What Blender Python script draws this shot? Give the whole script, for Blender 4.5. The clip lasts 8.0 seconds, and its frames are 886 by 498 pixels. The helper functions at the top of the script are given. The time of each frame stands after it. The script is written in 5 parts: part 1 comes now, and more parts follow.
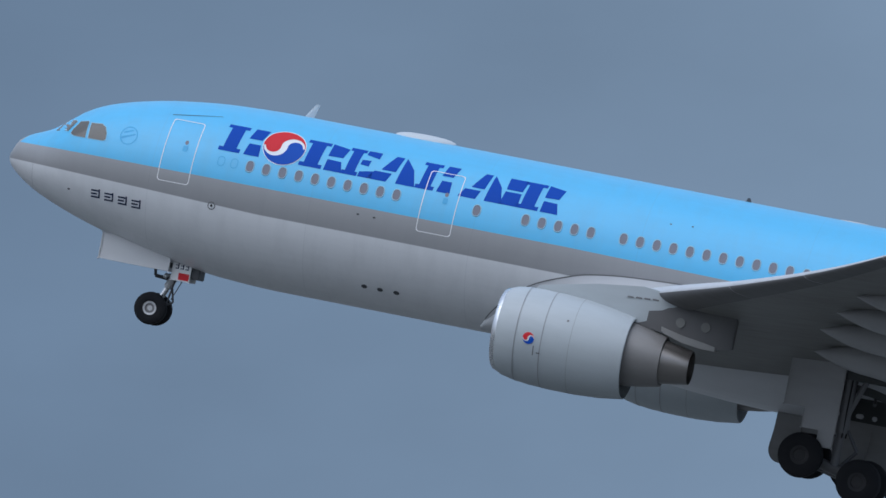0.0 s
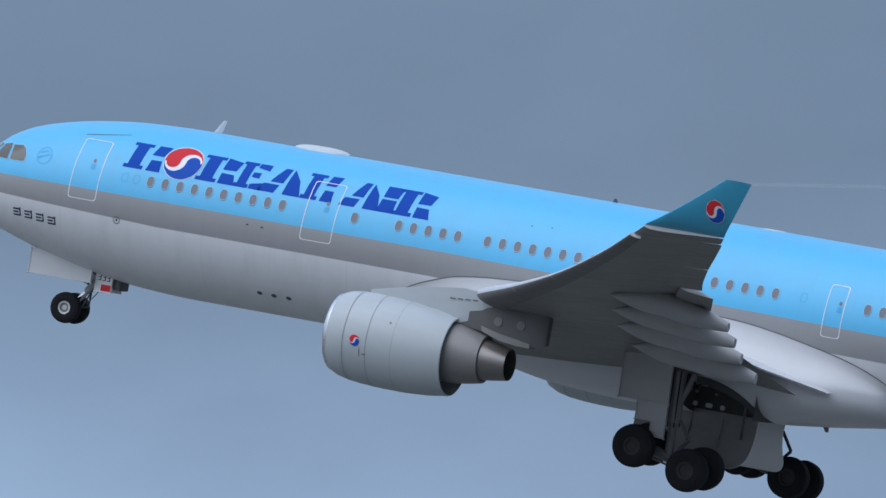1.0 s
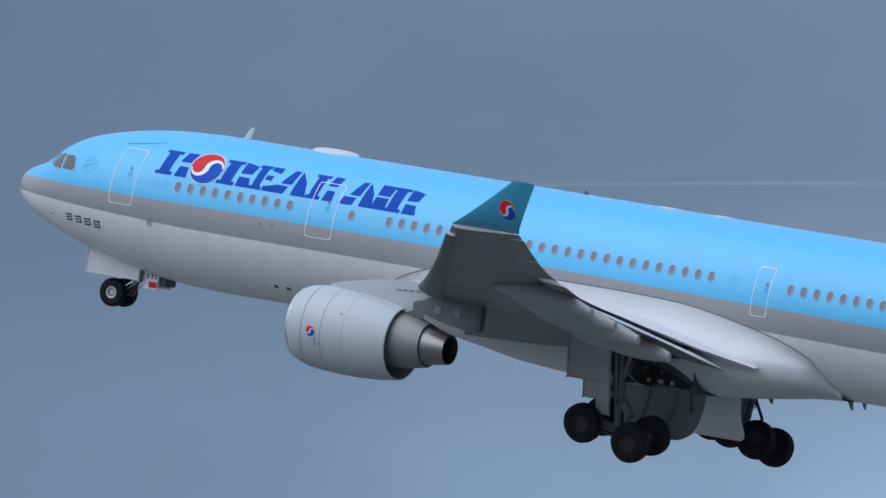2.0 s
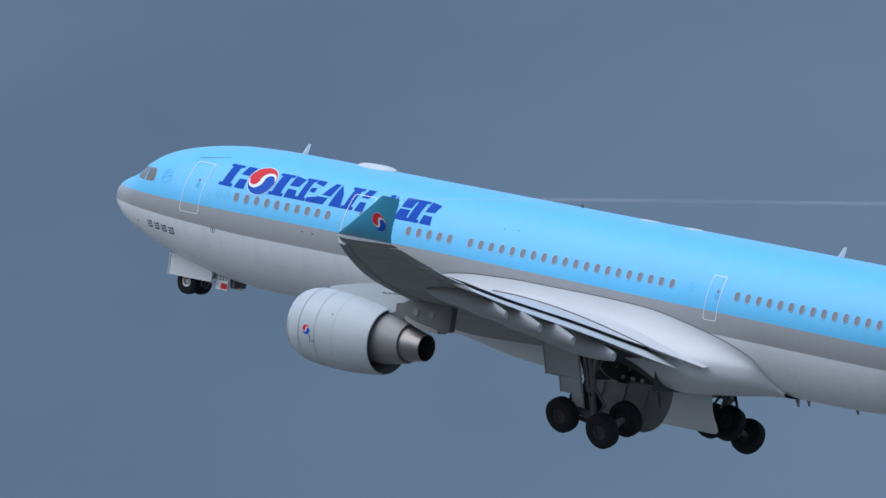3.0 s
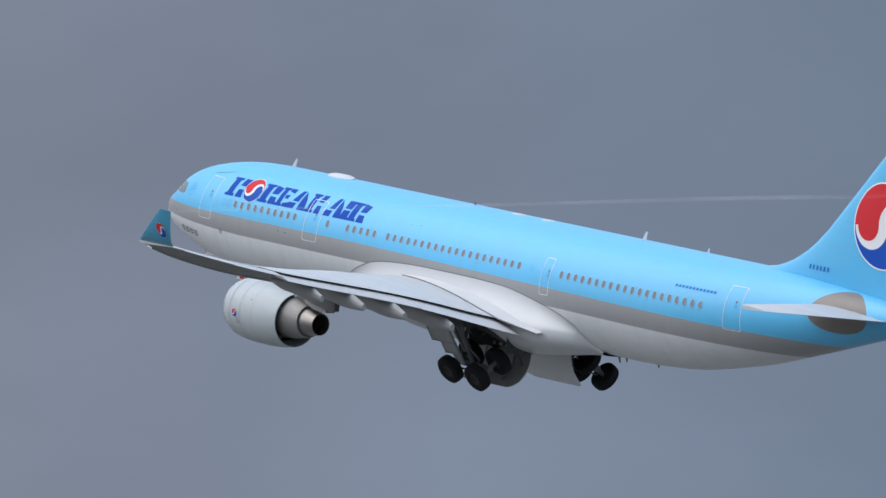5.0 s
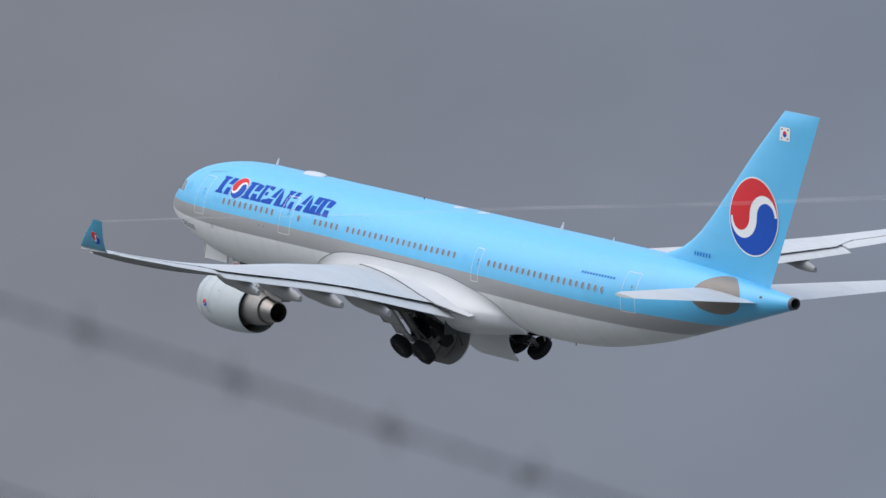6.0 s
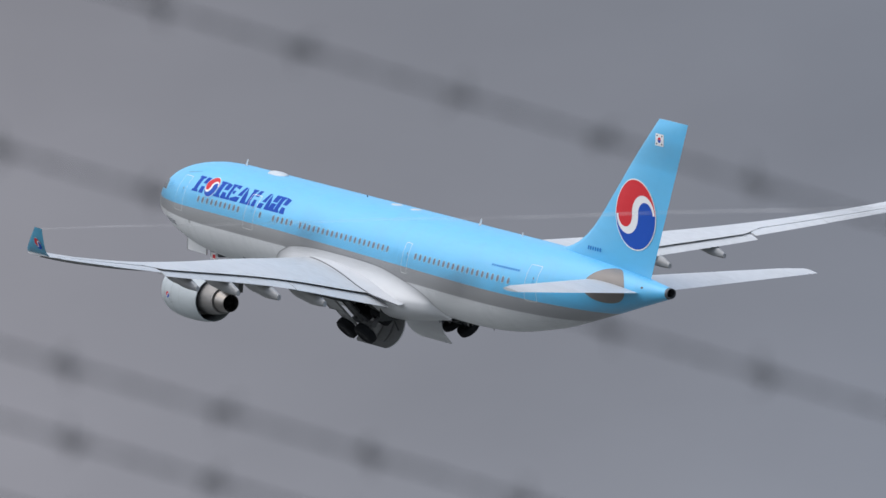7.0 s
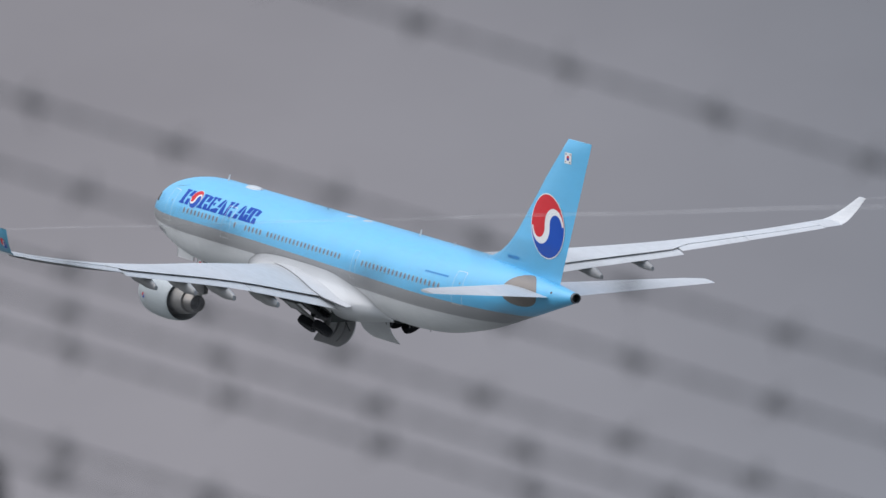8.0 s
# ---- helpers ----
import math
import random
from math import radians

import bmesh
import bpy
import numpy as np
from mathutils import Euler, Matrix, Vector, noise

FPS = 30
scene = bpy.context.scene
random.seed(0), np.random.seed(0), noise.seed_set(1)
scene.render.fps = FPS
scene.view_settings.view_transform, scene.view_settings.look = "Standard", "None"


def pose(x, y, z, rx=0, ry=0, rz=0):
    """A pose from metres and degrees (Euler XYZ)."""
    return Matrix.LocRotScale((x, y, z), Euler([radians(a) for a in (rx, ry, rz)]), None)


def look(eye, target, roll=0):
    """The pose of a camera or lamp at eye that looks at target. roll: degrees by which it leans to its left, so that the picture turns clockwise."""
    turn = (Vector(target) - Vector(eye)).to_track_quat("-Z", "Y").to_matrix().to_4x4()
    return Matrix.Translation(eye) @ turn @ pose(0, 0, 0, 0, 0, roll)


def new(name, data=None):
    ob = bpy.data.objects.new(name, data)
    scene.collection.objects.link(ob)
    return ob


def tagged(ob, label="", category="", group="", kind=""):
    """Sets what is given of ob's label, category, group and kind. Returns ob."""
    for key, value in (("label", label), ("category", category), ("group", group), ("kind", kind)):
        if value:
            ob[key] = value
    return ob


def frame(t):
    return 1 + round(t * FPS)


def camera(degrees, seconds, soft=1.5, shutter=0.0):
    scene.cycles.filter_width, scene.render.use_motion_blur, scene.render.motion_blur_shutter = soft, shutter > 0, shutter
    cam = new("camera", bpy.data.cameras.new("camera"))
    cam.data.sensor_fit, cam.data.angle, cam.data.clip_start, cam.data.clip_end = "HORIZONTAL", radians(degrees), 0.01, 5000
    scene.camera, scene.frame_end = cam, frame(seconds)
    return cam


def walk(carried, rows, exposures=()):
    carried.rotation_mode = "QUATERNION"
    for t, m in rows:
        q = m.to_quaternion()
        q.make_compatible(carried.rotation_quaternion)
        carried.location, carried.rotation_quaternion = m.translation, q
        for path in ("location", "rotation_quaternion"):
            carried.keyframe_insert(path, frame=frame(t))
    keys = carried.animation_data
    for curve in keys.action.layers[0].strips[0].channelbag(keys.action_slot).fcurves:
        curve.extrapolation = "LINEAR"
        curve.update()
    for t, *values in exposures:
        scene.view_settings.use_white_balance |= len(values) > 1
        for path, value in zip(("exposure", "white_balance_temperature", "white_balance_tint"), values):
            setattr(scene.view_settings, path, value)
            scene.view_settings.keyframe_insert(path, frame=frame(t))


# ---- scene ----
# ---- camera and its turn ----
EYE = Vector((0.0, 0.0, 1.7))
cam = camera(4.4896, 8.0, soft=1.5, shutter=0.0)
cam.data.dof.use_dof = True
cam.data.dof.focus_distance = 480.0
cam.data.dof.aperture_fstop = 21.0

VIEW = [
    (0.0, -12.0783, 4.2864, 0.362),
    (0.1, -13.1905, 4.3239, -0.104),
    (0.2, -14.3120, 4.3662, -0.581),
    (0.3, -15.4248, 4.4089, -1.053),
    (0.4, -16.5108, 4.4479, -1.502),
    (0.5, -17.5519, 4.4790, -1.909),
    (0.6, -18.5316, 4.4999, -2.275),
    (0.7, -19.4602, 4.5133, -2.613),
    (0.8, -20.3604, 4.5218, -2.921),
    (0.9, -21.2553, 4.5281, -3.199),
    (1.0, -22.1676, 4.5350, -3.444),
    (1.1, -23.0829, 4.5384, -3.639),
    (1.2, -23.9847, 4.5363, -3.784),
    (1.3, -24.8931, 4.5343, -3.907),
    (1.4, -25.8282, 4.5384, -4.037),
    (1.5, -26.8099, 4.5543, -4.200),
    (1.6, -27.8518, 4.5842, -4.416),
    (1.7, -28.8979, 4.6173, -4.612),
    (1.8, -29.9022, 4.6470, -4.704),
    (1.9, -30.8761, 4.6754, -4.692),
    (2.0, -31.8216, 4.7025, -4.594),
    (2.1, -32.7407, 4.7280, -4.428),
    (2.2, -33.6356, 4.7519, -4.212),
    (2.3, -34.5084, 4.7740, -3.963),
    (2.4, -35.3614, 4.7942, -3.699),
    (2.5, -36.1966, 4.8124, -3.438),
    (2.6, -37.0165, 4.8286, -3.198),
    (2.7, -37.8233, 4.8426, -2.997),
    (2.8, -38.6193, 4.8543, -2.853),
    (2.9, -39.4021, 4.8645, -2.746),
    (3.0, -40.1685, 4.8712, -2.650),
    (3.1, -40.9240, 4.8699, -2.571),
    (3.2, -41.6687, 4.8615, -2.507),
    (3.3, -42.3954, 4.8502, -2.454),
    (3.4, -43.0973, 4.8404, -2.411),
    (3.5, -43.7674, 4.8365, -2.373),
    (3.6, -44.4026, 4.8366, -2.342),
    (3.7, -45.0079, 4.8377, -2.320),
    (3.8, -45.5885, 4.8421, -2.305),
    (3.9, -46.1492, 4.8525, -2.294),
    (4.0, -46.6954, 4.8712, -2.286),
    (4.1, -47.2229, 4.9018, -2.279),
    (4.2, -47.7414, 4.9315, -2.279),
    (4.3, -48.2752, 4.9456, -2.290),
    (4.4, -48.8271, 4.9455, -2.307),
    (4.5, -49.3906, 4.9339, -2.333),
    (4.6, -49.9592, 4.9134, -2.369),
    (4.7, -50.5261, 4.8861, -2.417),
    (4.8, -51.0849, 4.8539, -2.478),
    (4.9, -51.6291, 4.8186, -2.553),
    (5.0, -52.1520, 4.7822, -2.645),
    (5.1, -52.6471, 4.7467, -2.755),
    (5.2, -53.1079, 4.7140, -2.884),
    (5.3, -53.5277, 4.6878, -3.033),
    (5.4, -53.9038, 4.6668, -3.211),
    (5.5, -54.2773, 4.6440, -3.388),
    (5.6, -54.6926, 4.6167, -3.529),
    (5.7, -55.1400, 4.5833, -3.643),
    (5.8, -55.5981, 4.5419, -3.742),
    (5.9, -56.0453, 4.4944, -3.839),
    (6.0, -56.4603, 4.4444, -3.946),
    (6.1, -56.8369, 4.3914, -4.064),
    (6.2, -57.1899, 4.3347, -4.185),
    (6.3, -57.5288, 4.2769, -4.307),
    (6.4, -57.8630, 4.2207, -4.427),
    (6.5, -58.2020, 4.1690, -4.541),
    (6.6, -58.5470, 4.1215, -4.656),
    (6.7, -58.8921, 4.0764, -4.774),
    (6.8, -59.2358, 4.0342, -4.886),
    (6.9, -59.5768, 3.9954, -4.980),
    (7.0, -59.9137, 3.9605, -5.048),
    (7.1, -60.2520, 3.9301, -5.093),
    (7.2, -60.5930, 3.9039, -5.122),
    (7.3, -60.9288, 3.8811, -5.128),
    (7.4, -61.2514, 3.8613, -5.106),
    (7.5, -61.5530, 3.8436, -5.049),
    (7.6, -61.8297, 3.8289, -4.945),
    (7.7, -62.0871, 3.8178, -4.798),
    (7.8, -62.3312, 3.8091, -4.626),
    (7.9, -62.5682, 3.8015, -4.449),
    (8.0, -62.8042, 3.7938, -4.283),
]


def aim(pan, tilt, roll):
    p, t = radians(pan), radians(tilt)
    way = Vector((math.sin(p) * math.cos(t), math.cos(p) * math.cos(t), math.sin(t)))
    return look(EYE, EYE + way * 100.0, roll)


walk(cam, [(t, aim(p, e, r)) for t, p, e, r in VIEW], [(0.0, -0.18, 5800, 10), (1.0, -0.05, 5800, 10), (1.7, -0.04, 5800, 10), (3.5, 0.19, 5800, 10), (4.2, 0.22, 6050, 10), (5.5, 0.29, 6450, 10), (8.0, 0.24, 6500, 10)])

# ---- light: an overcast day, brighter overhead ----
SUN_TURN, SUN_HEIGHT = 205.0, 56.0      # compass turn and height of the veiled sun, degrees
world = bpy.data.worlds.new("sky")
scene.world = world
world.use_nodes = True
wt = world.node_tree
wt.nodes.clear()
sky = wt.nodes.new("ShaderNodeTexSky")
sky.sky_type = "NISHITA"
sky.sun_disc = False
sky.sun_elevation = radians(SUN_HEIGHT)
sky.sun_rotation = radians(SUN_TURN)
sky.air_density, sky.dust_density = 1.4, 4.0
clear = wt.nodes.new("ShaderNodeBackground")
clear.inputs["Strength"].default_value = 0.05
wt.links.new(sky.outputs[0], clear.inputs["Color"])
cloud = wt.nodes.new("ShaderNodeBackground")
cloud.inputs["Color"].default_value = (0.60, 0.68, 0.80, 1)
lift = wt.nodes.new("ShaderNodeTexCoord")
split = wt.nodes.new("ShaderNodeSeparateXYZ")
wt.links.new(lift.outputs["Generated"], split.inputs[0])
rise = wt.nodes.new("ShaderNodeMapRange")          # from the horizon to overhead
rise.inputs["From Min"].default_value, rise.inputs["From Max"].default_value = 0.0, 1.0
rise.inputs["To Min"].default_value, rise.inputs["To Max"].default_value = 0.46, 1.02
wt.links.new(split.outputs[2], rise.inputs["Value"])
wt.links.new(rise.outputs[0], cloud.inputs["Strength"])
both = wt.nodes.new("ShaderNodeAddShader")
wt.links.new(clear.outputs[0], both.inputs[0])
wt.links.new(cloud.outputs[0], both.inputs[1])
out = wt.nodes.new("ShaderNodeOutputWorld")
wt.links.new(both.outputs[0], out.inputs["Surface"])

sun_data = bpy.data.lights.new("sun", "SUN")
sun_data.energy, sun_data.angle, sun_data.color = 1.15, radians(75), (1.0, 0.985, 0.96)
sun = new("sun", sun_data)
_t, _h = radians(SUN_TURN), radians(SUN_HEIGHT)
sun_from = Vector((math.sin(_t) * math.cos(_h), math.cos(_t) * math.cos(_h), math.sin(_h)))
sun.matrix_basis = look(EYE + sun_from * 300, EYE)


# ---- materials ----
def nodes_of(name):
    m = bpy.data.materials.new(name)
    m.use_nodes = True
    t = m.node_tree
    t.nodes.clear()
    o = t.nodes.new("ShaderNodeOutputMaterial")
    return m, t, o


def math_node(t, op, a, b=None, clamp=False):
    n = t.nodes.new("ShaderNodeMath")
    n.operation, n.use_clamp = op, clamp
    for i, v in enumerate((a, b)):
        if v is None:
            continue
        if isinstance(v, (int, float)):
            n.inputs[i].default_value = v
        else:
            t.links.new(v, n.inputs[i])
    return n.outputs[0]


def mix_colour(t, fac, a, b, blend="MIX"):
    n = t.nodes.new("ShaderNodeMix")
    n.data_type, n.blend_type = "RGBA", blend
    for sock, v in ((n.inputs[0], fac), (n.inputs[6], a), (n.inputs[7], b)):
        if isinstance(v, (int, float)):
            sock.default_value = v
        elif isinstance(v, tuple):
            sock.default_value = (*v, 1)
        else:
            t.links.new(v, sock)
    return n.outputs[2]


def noise_node(t, vec, scale, detail=4.0, rough=0.55):
    n = t.nodes.new("ShaderNodeTexNoise")
    n.inputs["Scale"].default_value = scale
    n.inputs["Detail"].default_value = detail
    n.inputs["Roughness"].default_value = rough
    if vec is not None:
        t.links.new(vec, n.inputs["Vector"])
    return n.outputs["Fac"]


def stretched(t, sx, sy, sz):
    c = t.nodes.new("ShaderNodeTexCoord")
    m = t.nodes.new("ShaderNodeMapping")
    m.inputs["Scale"].default_value = (sx, sy, sz)
    t.links.new(c.outputs["Object"], m.inputs["Vector"])
    return m.outputs[0]


def surface(name, colour, rough=0.4, metal=0.0, grime=0.12, spec=0.5, grain=(0.35, 3.0), streak=(0.25, 1.0, 1.0), bump=0.0, coat=0.0, dirt=(0.12, 0.11, 0.10)):
    """A painted, metal or rubber surface with wear at two scales."""
    m, t, o = nodes_of(name)
    b = t.nodes.new("ShaderNodeBsdfPrincipled")
    v = stretched(t, *streak)
    big = noise_node(t, v, grain[0])
    small = noise_node(t, v, grain[1], 6.0, 0.6)
    mixed = math_node(t, "MULTIPLY", big, small)
    fac = math_node(t, "MULTIPLY", mixed, grime * 2.0, True)
    t.links.new(mix_colour(t, fac, colour, dirt), b.inputs["Base Color"])
    r = math_node(t, "ADD", math_node(t, "MULTIPLY", small, 0.25), rough - 0.12, True)
    t.links.new(r, b.inputs["Roughness"])
    b.inputs["Metallic"].default_value = metal
    b.inputs["Specular IOR Level"].default_value = spec
    b.inputs["Coat Weight"].default_value = coat
    b.inputs["Coat Roughness"].default_value = 0.15
    if bump:
        bn = t.nodes.new("ShaderNodeBump")
        bn.inputs["Strength"].default_value = bump
        bn.inputs["Distance"].default_value = 0.02
        t.links.new(small, bn.inputs["Height"])
        t.links.new(bn.outputs[0], b.inputs["Normal"])
    t.links.new(b.outputs[0], o.inputs["Surface"])
    return m


BLUE = (0.085, 0.475, 0.80)
WHITE = (0.72, 0.725, 0.735)
SILVER = (0.30, 0.30, 0.305)


def livery():
    """Sky-blue top, silver-grey band, off-white belly; seams every frame bay and faint streaks aft of them."""
    m, t, o = nodes_of("livery_paint")
    b = t.nodes.new("ShaderNodeBsdfPrincipled")
    c = t.nodes.new("ShaderNodeTexCoord")
    s = t.nodes.new("ShaderNodeSeparateXYZ")
    t.links.new(c.outputs["Object"], s.inputs[0])
    x, z = s.outputs[0], s.outputs[2]
    # the colour bands sink a little towards the tail
    sink = math_node(t, "MULTIPLY", math_node(t, "MAXIMUM", math_node(t, "SUBTRACT", x, 19.0), 0.0), 0.0125)
    level = math_node(t, "ADD", z, sink)
    blue = math_node(t, "MULTIPLY", math_node(t, "SUBTRACT", level, 0.40), 60.0, True)
    # round the radome the blue ends on a slanted line
    behind = math_node(t, "MULTIPLY", math_node(t, "SUBTRACT", math_node(t, "SUBTRACT", x, math_node(t, "MULTIPLY", z, 0.9)), -0.02), 60.0, True)
    blue = math_node(t, "MULTIPLY", blue, behind)
    dip = math_node(t, "MULTIPLY", math_node(t, "MAXIMUM", math_node(t, "SUBTRACT", 9.0, x), 0.0), 0.034)
    silver = math_node(t, "MULTIPLY", math_node(t, "SUBTRACT", math_node(t, "SUBTRACT", level, dip), -0.46), 60.0, True)
    low = mix_colour(t, silver, WHITE, SILVER)
    paint = mix_colour(t, blue, low, BLUE)
    v = stretched(t, 0.18, 1.0, 1.0)
    big, small = noise_node(t, v, 0.6), noise_node(t, v, 5.0, 6.0)
    fac = math_node(t, "MULTIPLY", math_node(t, "MULTIPLY", big, small), 0.22, True)
    paint = mix_colour(t, fac, paint, (0.10, 0.12, 0.13))
    # soft soot and rain streaks low on the sides
    runs = noise_node(t, stretched(t, 1.6, 1.0, 0.12), 1.0, 5.0, 0.65)
    paint = mix_colour(t, math_node(t, "MULTIPLY", math_node(t, "SUBTRACT", runs, 0.45, True), 0.35, True), paint, (0.16, 0.17, 0.18))
    # skin joints
    bay = math_node(t, "ABSOLUTE", math_node(t, "SUBTRACT", math_node(t, "FRACT", math_node(t, "MULTIPLY", x, 1 / 5.33)), 0.5))
    seam = math_node(t, "GREATER_THAN", bay, 0.4978)
    paint = mix_colour(t, math_node(t, "MULTIPLY", seam, 0.10), paint, (0.12, 0.14, 0.16))
    t.links.new(paint, b.inputs["Base Color"])
    wear = math_node(t, "ADD", math_node(t, "MULTIPLY", small, 0.16), 0.36)
    t.links.new(wear, b.inputs["Roughness"])
    b.inputs["Coat Weight"].default_value = 0.42
    b.inputs["Coat Roughness"].default_value = 0.3
    t.links.new(b.outputs[0], o.inputs["Surface"])
    return m


LIVERY = livery()
BLUE_PAINT = surface("blue_paint", BLUE, 0.36, coat=0.5)
TEAL_PAINT = surface("teal_winglet_paint", (0.05, 0.32, 0.50), 0.38, coat=0.2)
WHITE_PAINT = surface("white_paint", (0.60, 0.605, 0.62), 0.40, coat=0.15)
# mid-grey lower paint, with the wing's underside shade darkened into its colour
UNDER_SHADE_GREY = surface("shaded_underwing_grey", (0.24, 0.24, 0.23), 0.5, grime=0.5, streak=(0.3, 1.2, 1.0), spec=0.3)
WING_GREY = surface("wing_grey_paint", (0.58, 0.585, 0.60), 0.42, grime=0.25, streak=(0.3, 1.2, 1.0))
# shadow beneath the leading edge, put into the slats' lower colour
SLAT_SHADE = surface("slat_underside_shade", (0.13, 0.13, 0.13), 0.5, grime=0.4, spec=0.3)
NACELLE_GREY = surface("nacelle_grey_paint", (0.46, 0.50, 0.52), 0.48, grime=0.2, coat=0.05)
LIP_METAL = surface("polished_lip_metal", (0.75, 0.76, 0.78), 0.28, 0.9, 0.08)
CORE_METAL = surface("heat_stained_metal", (0.30, 0.29, 0.285), 0.50, 0.4, 0.5)
NOZZLE_METAL = surface("nozzle_metal", (0.30, 0.28, 0.265), 0.34, 0.8, 0.5)
# dark grey for the rear pylon, deepened to carry the shade under the wing
PYLON_DARK = surface("shaded_pylon_paint", (0.115, 0.115, 0.12), 0.5, 0.0, 0.5)
HEAT_SHIELD = surface("bare_heat_shield", (0.42, 0.41, 0.40), 0.35, 0.5, 0.4)
SOOT = surface("soot_black", (0.010, 0.010, 0.011), 0.9, spec=0.08)
TYRE = surface("tyre_rubber", (0.008, 0.009, 0.012), 0.8, grime=0.1, spec=0.15, bump=0.2)
# nearly black hub of the main wheels
HUB_DARK = surface("near_black_hub", (0.015, 0.016, 0.02), 0.7, 0.0, 0.3, spec=0.2)
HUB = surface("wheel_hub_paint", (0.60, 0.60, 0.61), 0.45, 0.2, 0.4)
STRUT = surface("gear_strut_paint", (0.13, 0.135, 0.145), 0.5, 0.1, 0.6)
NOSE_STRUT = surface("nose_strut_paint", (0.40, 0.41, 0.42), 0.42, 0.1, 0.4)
CHROME = surface("oleo_chrome", (0.70, 0.70, 0.70), 0.2, 1.0, 0.1)
DARK_METAL = surface("dark_grey_metal", (0.07, 0.075, 0.085), 0.5, 0.3, 0.3)
PRIMER = surface("grey_primer", (0.26, 0.26, 0.26), 0.55, 0.0, 0.6, spec=0.3)
WELL = surface("wheel_well_dark", (0.05, 0.055, 0.055), 0.7)
FAIRING_GREY = surface("fairing_grey_paint", (0.34, 0.34, 0.345), 0.45, grime=0.25)
JOINT = surface("panel_joint", (0.30, 0.31, 0.32), 0.5)
MID_BLUE = surface("mid_blue_lettering", (0.02, 0.18, 0.52), 0.55, grime=0.03, spec=0.15)
NAVY = surface("navy_lettering", (0.008, 0.065, 0.40), 0.6, grime=0.03, spec=0.12)
RED = surface("red_emblem_paint", (0.62, 0.03, 0.04), 0.55, grime=0.03, spec=0.15)
ROYAL = surface("blue_emblem_paint", (0.010, 0.075, 0.42), 0.55, grime=0.03, spec=0.15)
PURE_WHITE = surface("white_emblem_paint", (0.80, 0.80, 0.80), 0.4, grime=0.05)
PANE = surface("cabin_window_glass", (0.15, 0.155, 0.195), 0.3, 0.0, 0.12, spec=0.45)
PLUG = surface("plugged_window_paint", (0.045, 0.38, 0.70), 0.4)
COCKPIT = surface("cockpit_glass", (0.085, 0.078, 0.062), 0.08, 0.0, 0.6, grain=(2.0, 6.0), streak=(1, 1, 1), coat=0.4)
FRAME = surface("window_frame_metal", (0.55, 0.58, 0.60), 0.35, 0.5)
INK = surface("dark_ink_lettering", (0.022, 0.032, 0.075), 0.6, grime=0.03, spec=0.15)
ROOT_PLATE = surface("worn_root_plate", (0.21, 0.185, 0.17), 0.42, 0.2, 0.5)
SCUFF = surface("bare_scuff_plate", (0.20, 0.20, 0.21), 0.45, 0.3, 0.5)


# ---- mesh helpers ----
def mesh_part(name, verts, faces, mats, parent=None, label="", smooth=True, slots=None):
    me = bpy.data.meshes.new(name)
    me.from_pydata([tuple(v) for v in verts], [], faces)
    for mm in (mats if isinstance(mats, (list, tuple)) else [mats]):
        me.materials.append(mm)
    if slots is not None:
        me.polygons.foreach_set("material_index", slots)
    me.polygons.foreach_set("use_smooth", [smooth] * len(me.polygons))
    if smooth:
        me.set_sharp_from_angle(angle=radians(38))
    me.update()
    ob = new(name, me)
    if parent is not None:
        ob.parent = parent
    if label:
        ob["label"] = label
    return ob


def fix_normals(verts, faces):
    bm = bmesh.new()
    vs = [bm.verts.new(v) for v in verts]
    for f in faces:
        try:
            bm.faces.new([vs[i] for i in f])
        except ValueError:
            pass
    bmesh.ops.recalc_face_normals(bm, faces=bm.faces)
    bm.verts.index_update()
    v2 = [v.co.copy() for v in bm.verts]
    f2 = [[v.index for v in f.verts] for f in bm.faces]
    bm.free()
    return v2, f2


def loft(rings, cap_start=True, cap_end=True):
    """Rings with equal counts, joined into a closed tube."""
    n = len(rings[0])
    verts = [p for r in rings for p in r]
    faces = []
    for i in range(len(rings) - 1):
        for j in range(n):
            k = (j + 1) % n
            faces.append((i * n + j, i * n + k, (i + 1) * n + k, (i + 1) * n + j))
    if cap_start:
        faces.append(tuple(range(n - 1, -1, -1)))
    if cap_end:
        base = (len(rings) - 1) * n
        faces.append(tuple(base + j for j in range(n)))
    return fix_normals(verts, faces)


def joined(*pieces):
    verts, faces = [], []
    for v, f in pieces:
        off = len(verts)
        verts += [Vector(p) for p in v]
        faces += [tuple(i + off for i in q) for q in f]
    return verts, faces


def ring(centre, axis, radius, n=24, radius2=None, turn=0.0):
    axis = Vector(axis).normalized()
    side = axis.orthogonal().normalized() if abs(axis.x) < 0.9 else Vector((0, 1, 0))
    up = axis.cross(side).normalized()
    r2 = radius if radius2 is None else radius2
    return [Vector(centre) + side * (radius * math.cos(a)) + up * (r2 * math.sin(a)) for a in (2 * math.pi * k / n + turn for k in range(n))]


def rod(a, b, r, n=12, r2=None):
    a, b = Vector(a), Vector(b)
    return loft([ring(a, b - a, r, n), ring(b, b - a, r if r2 is None else r2, n)])


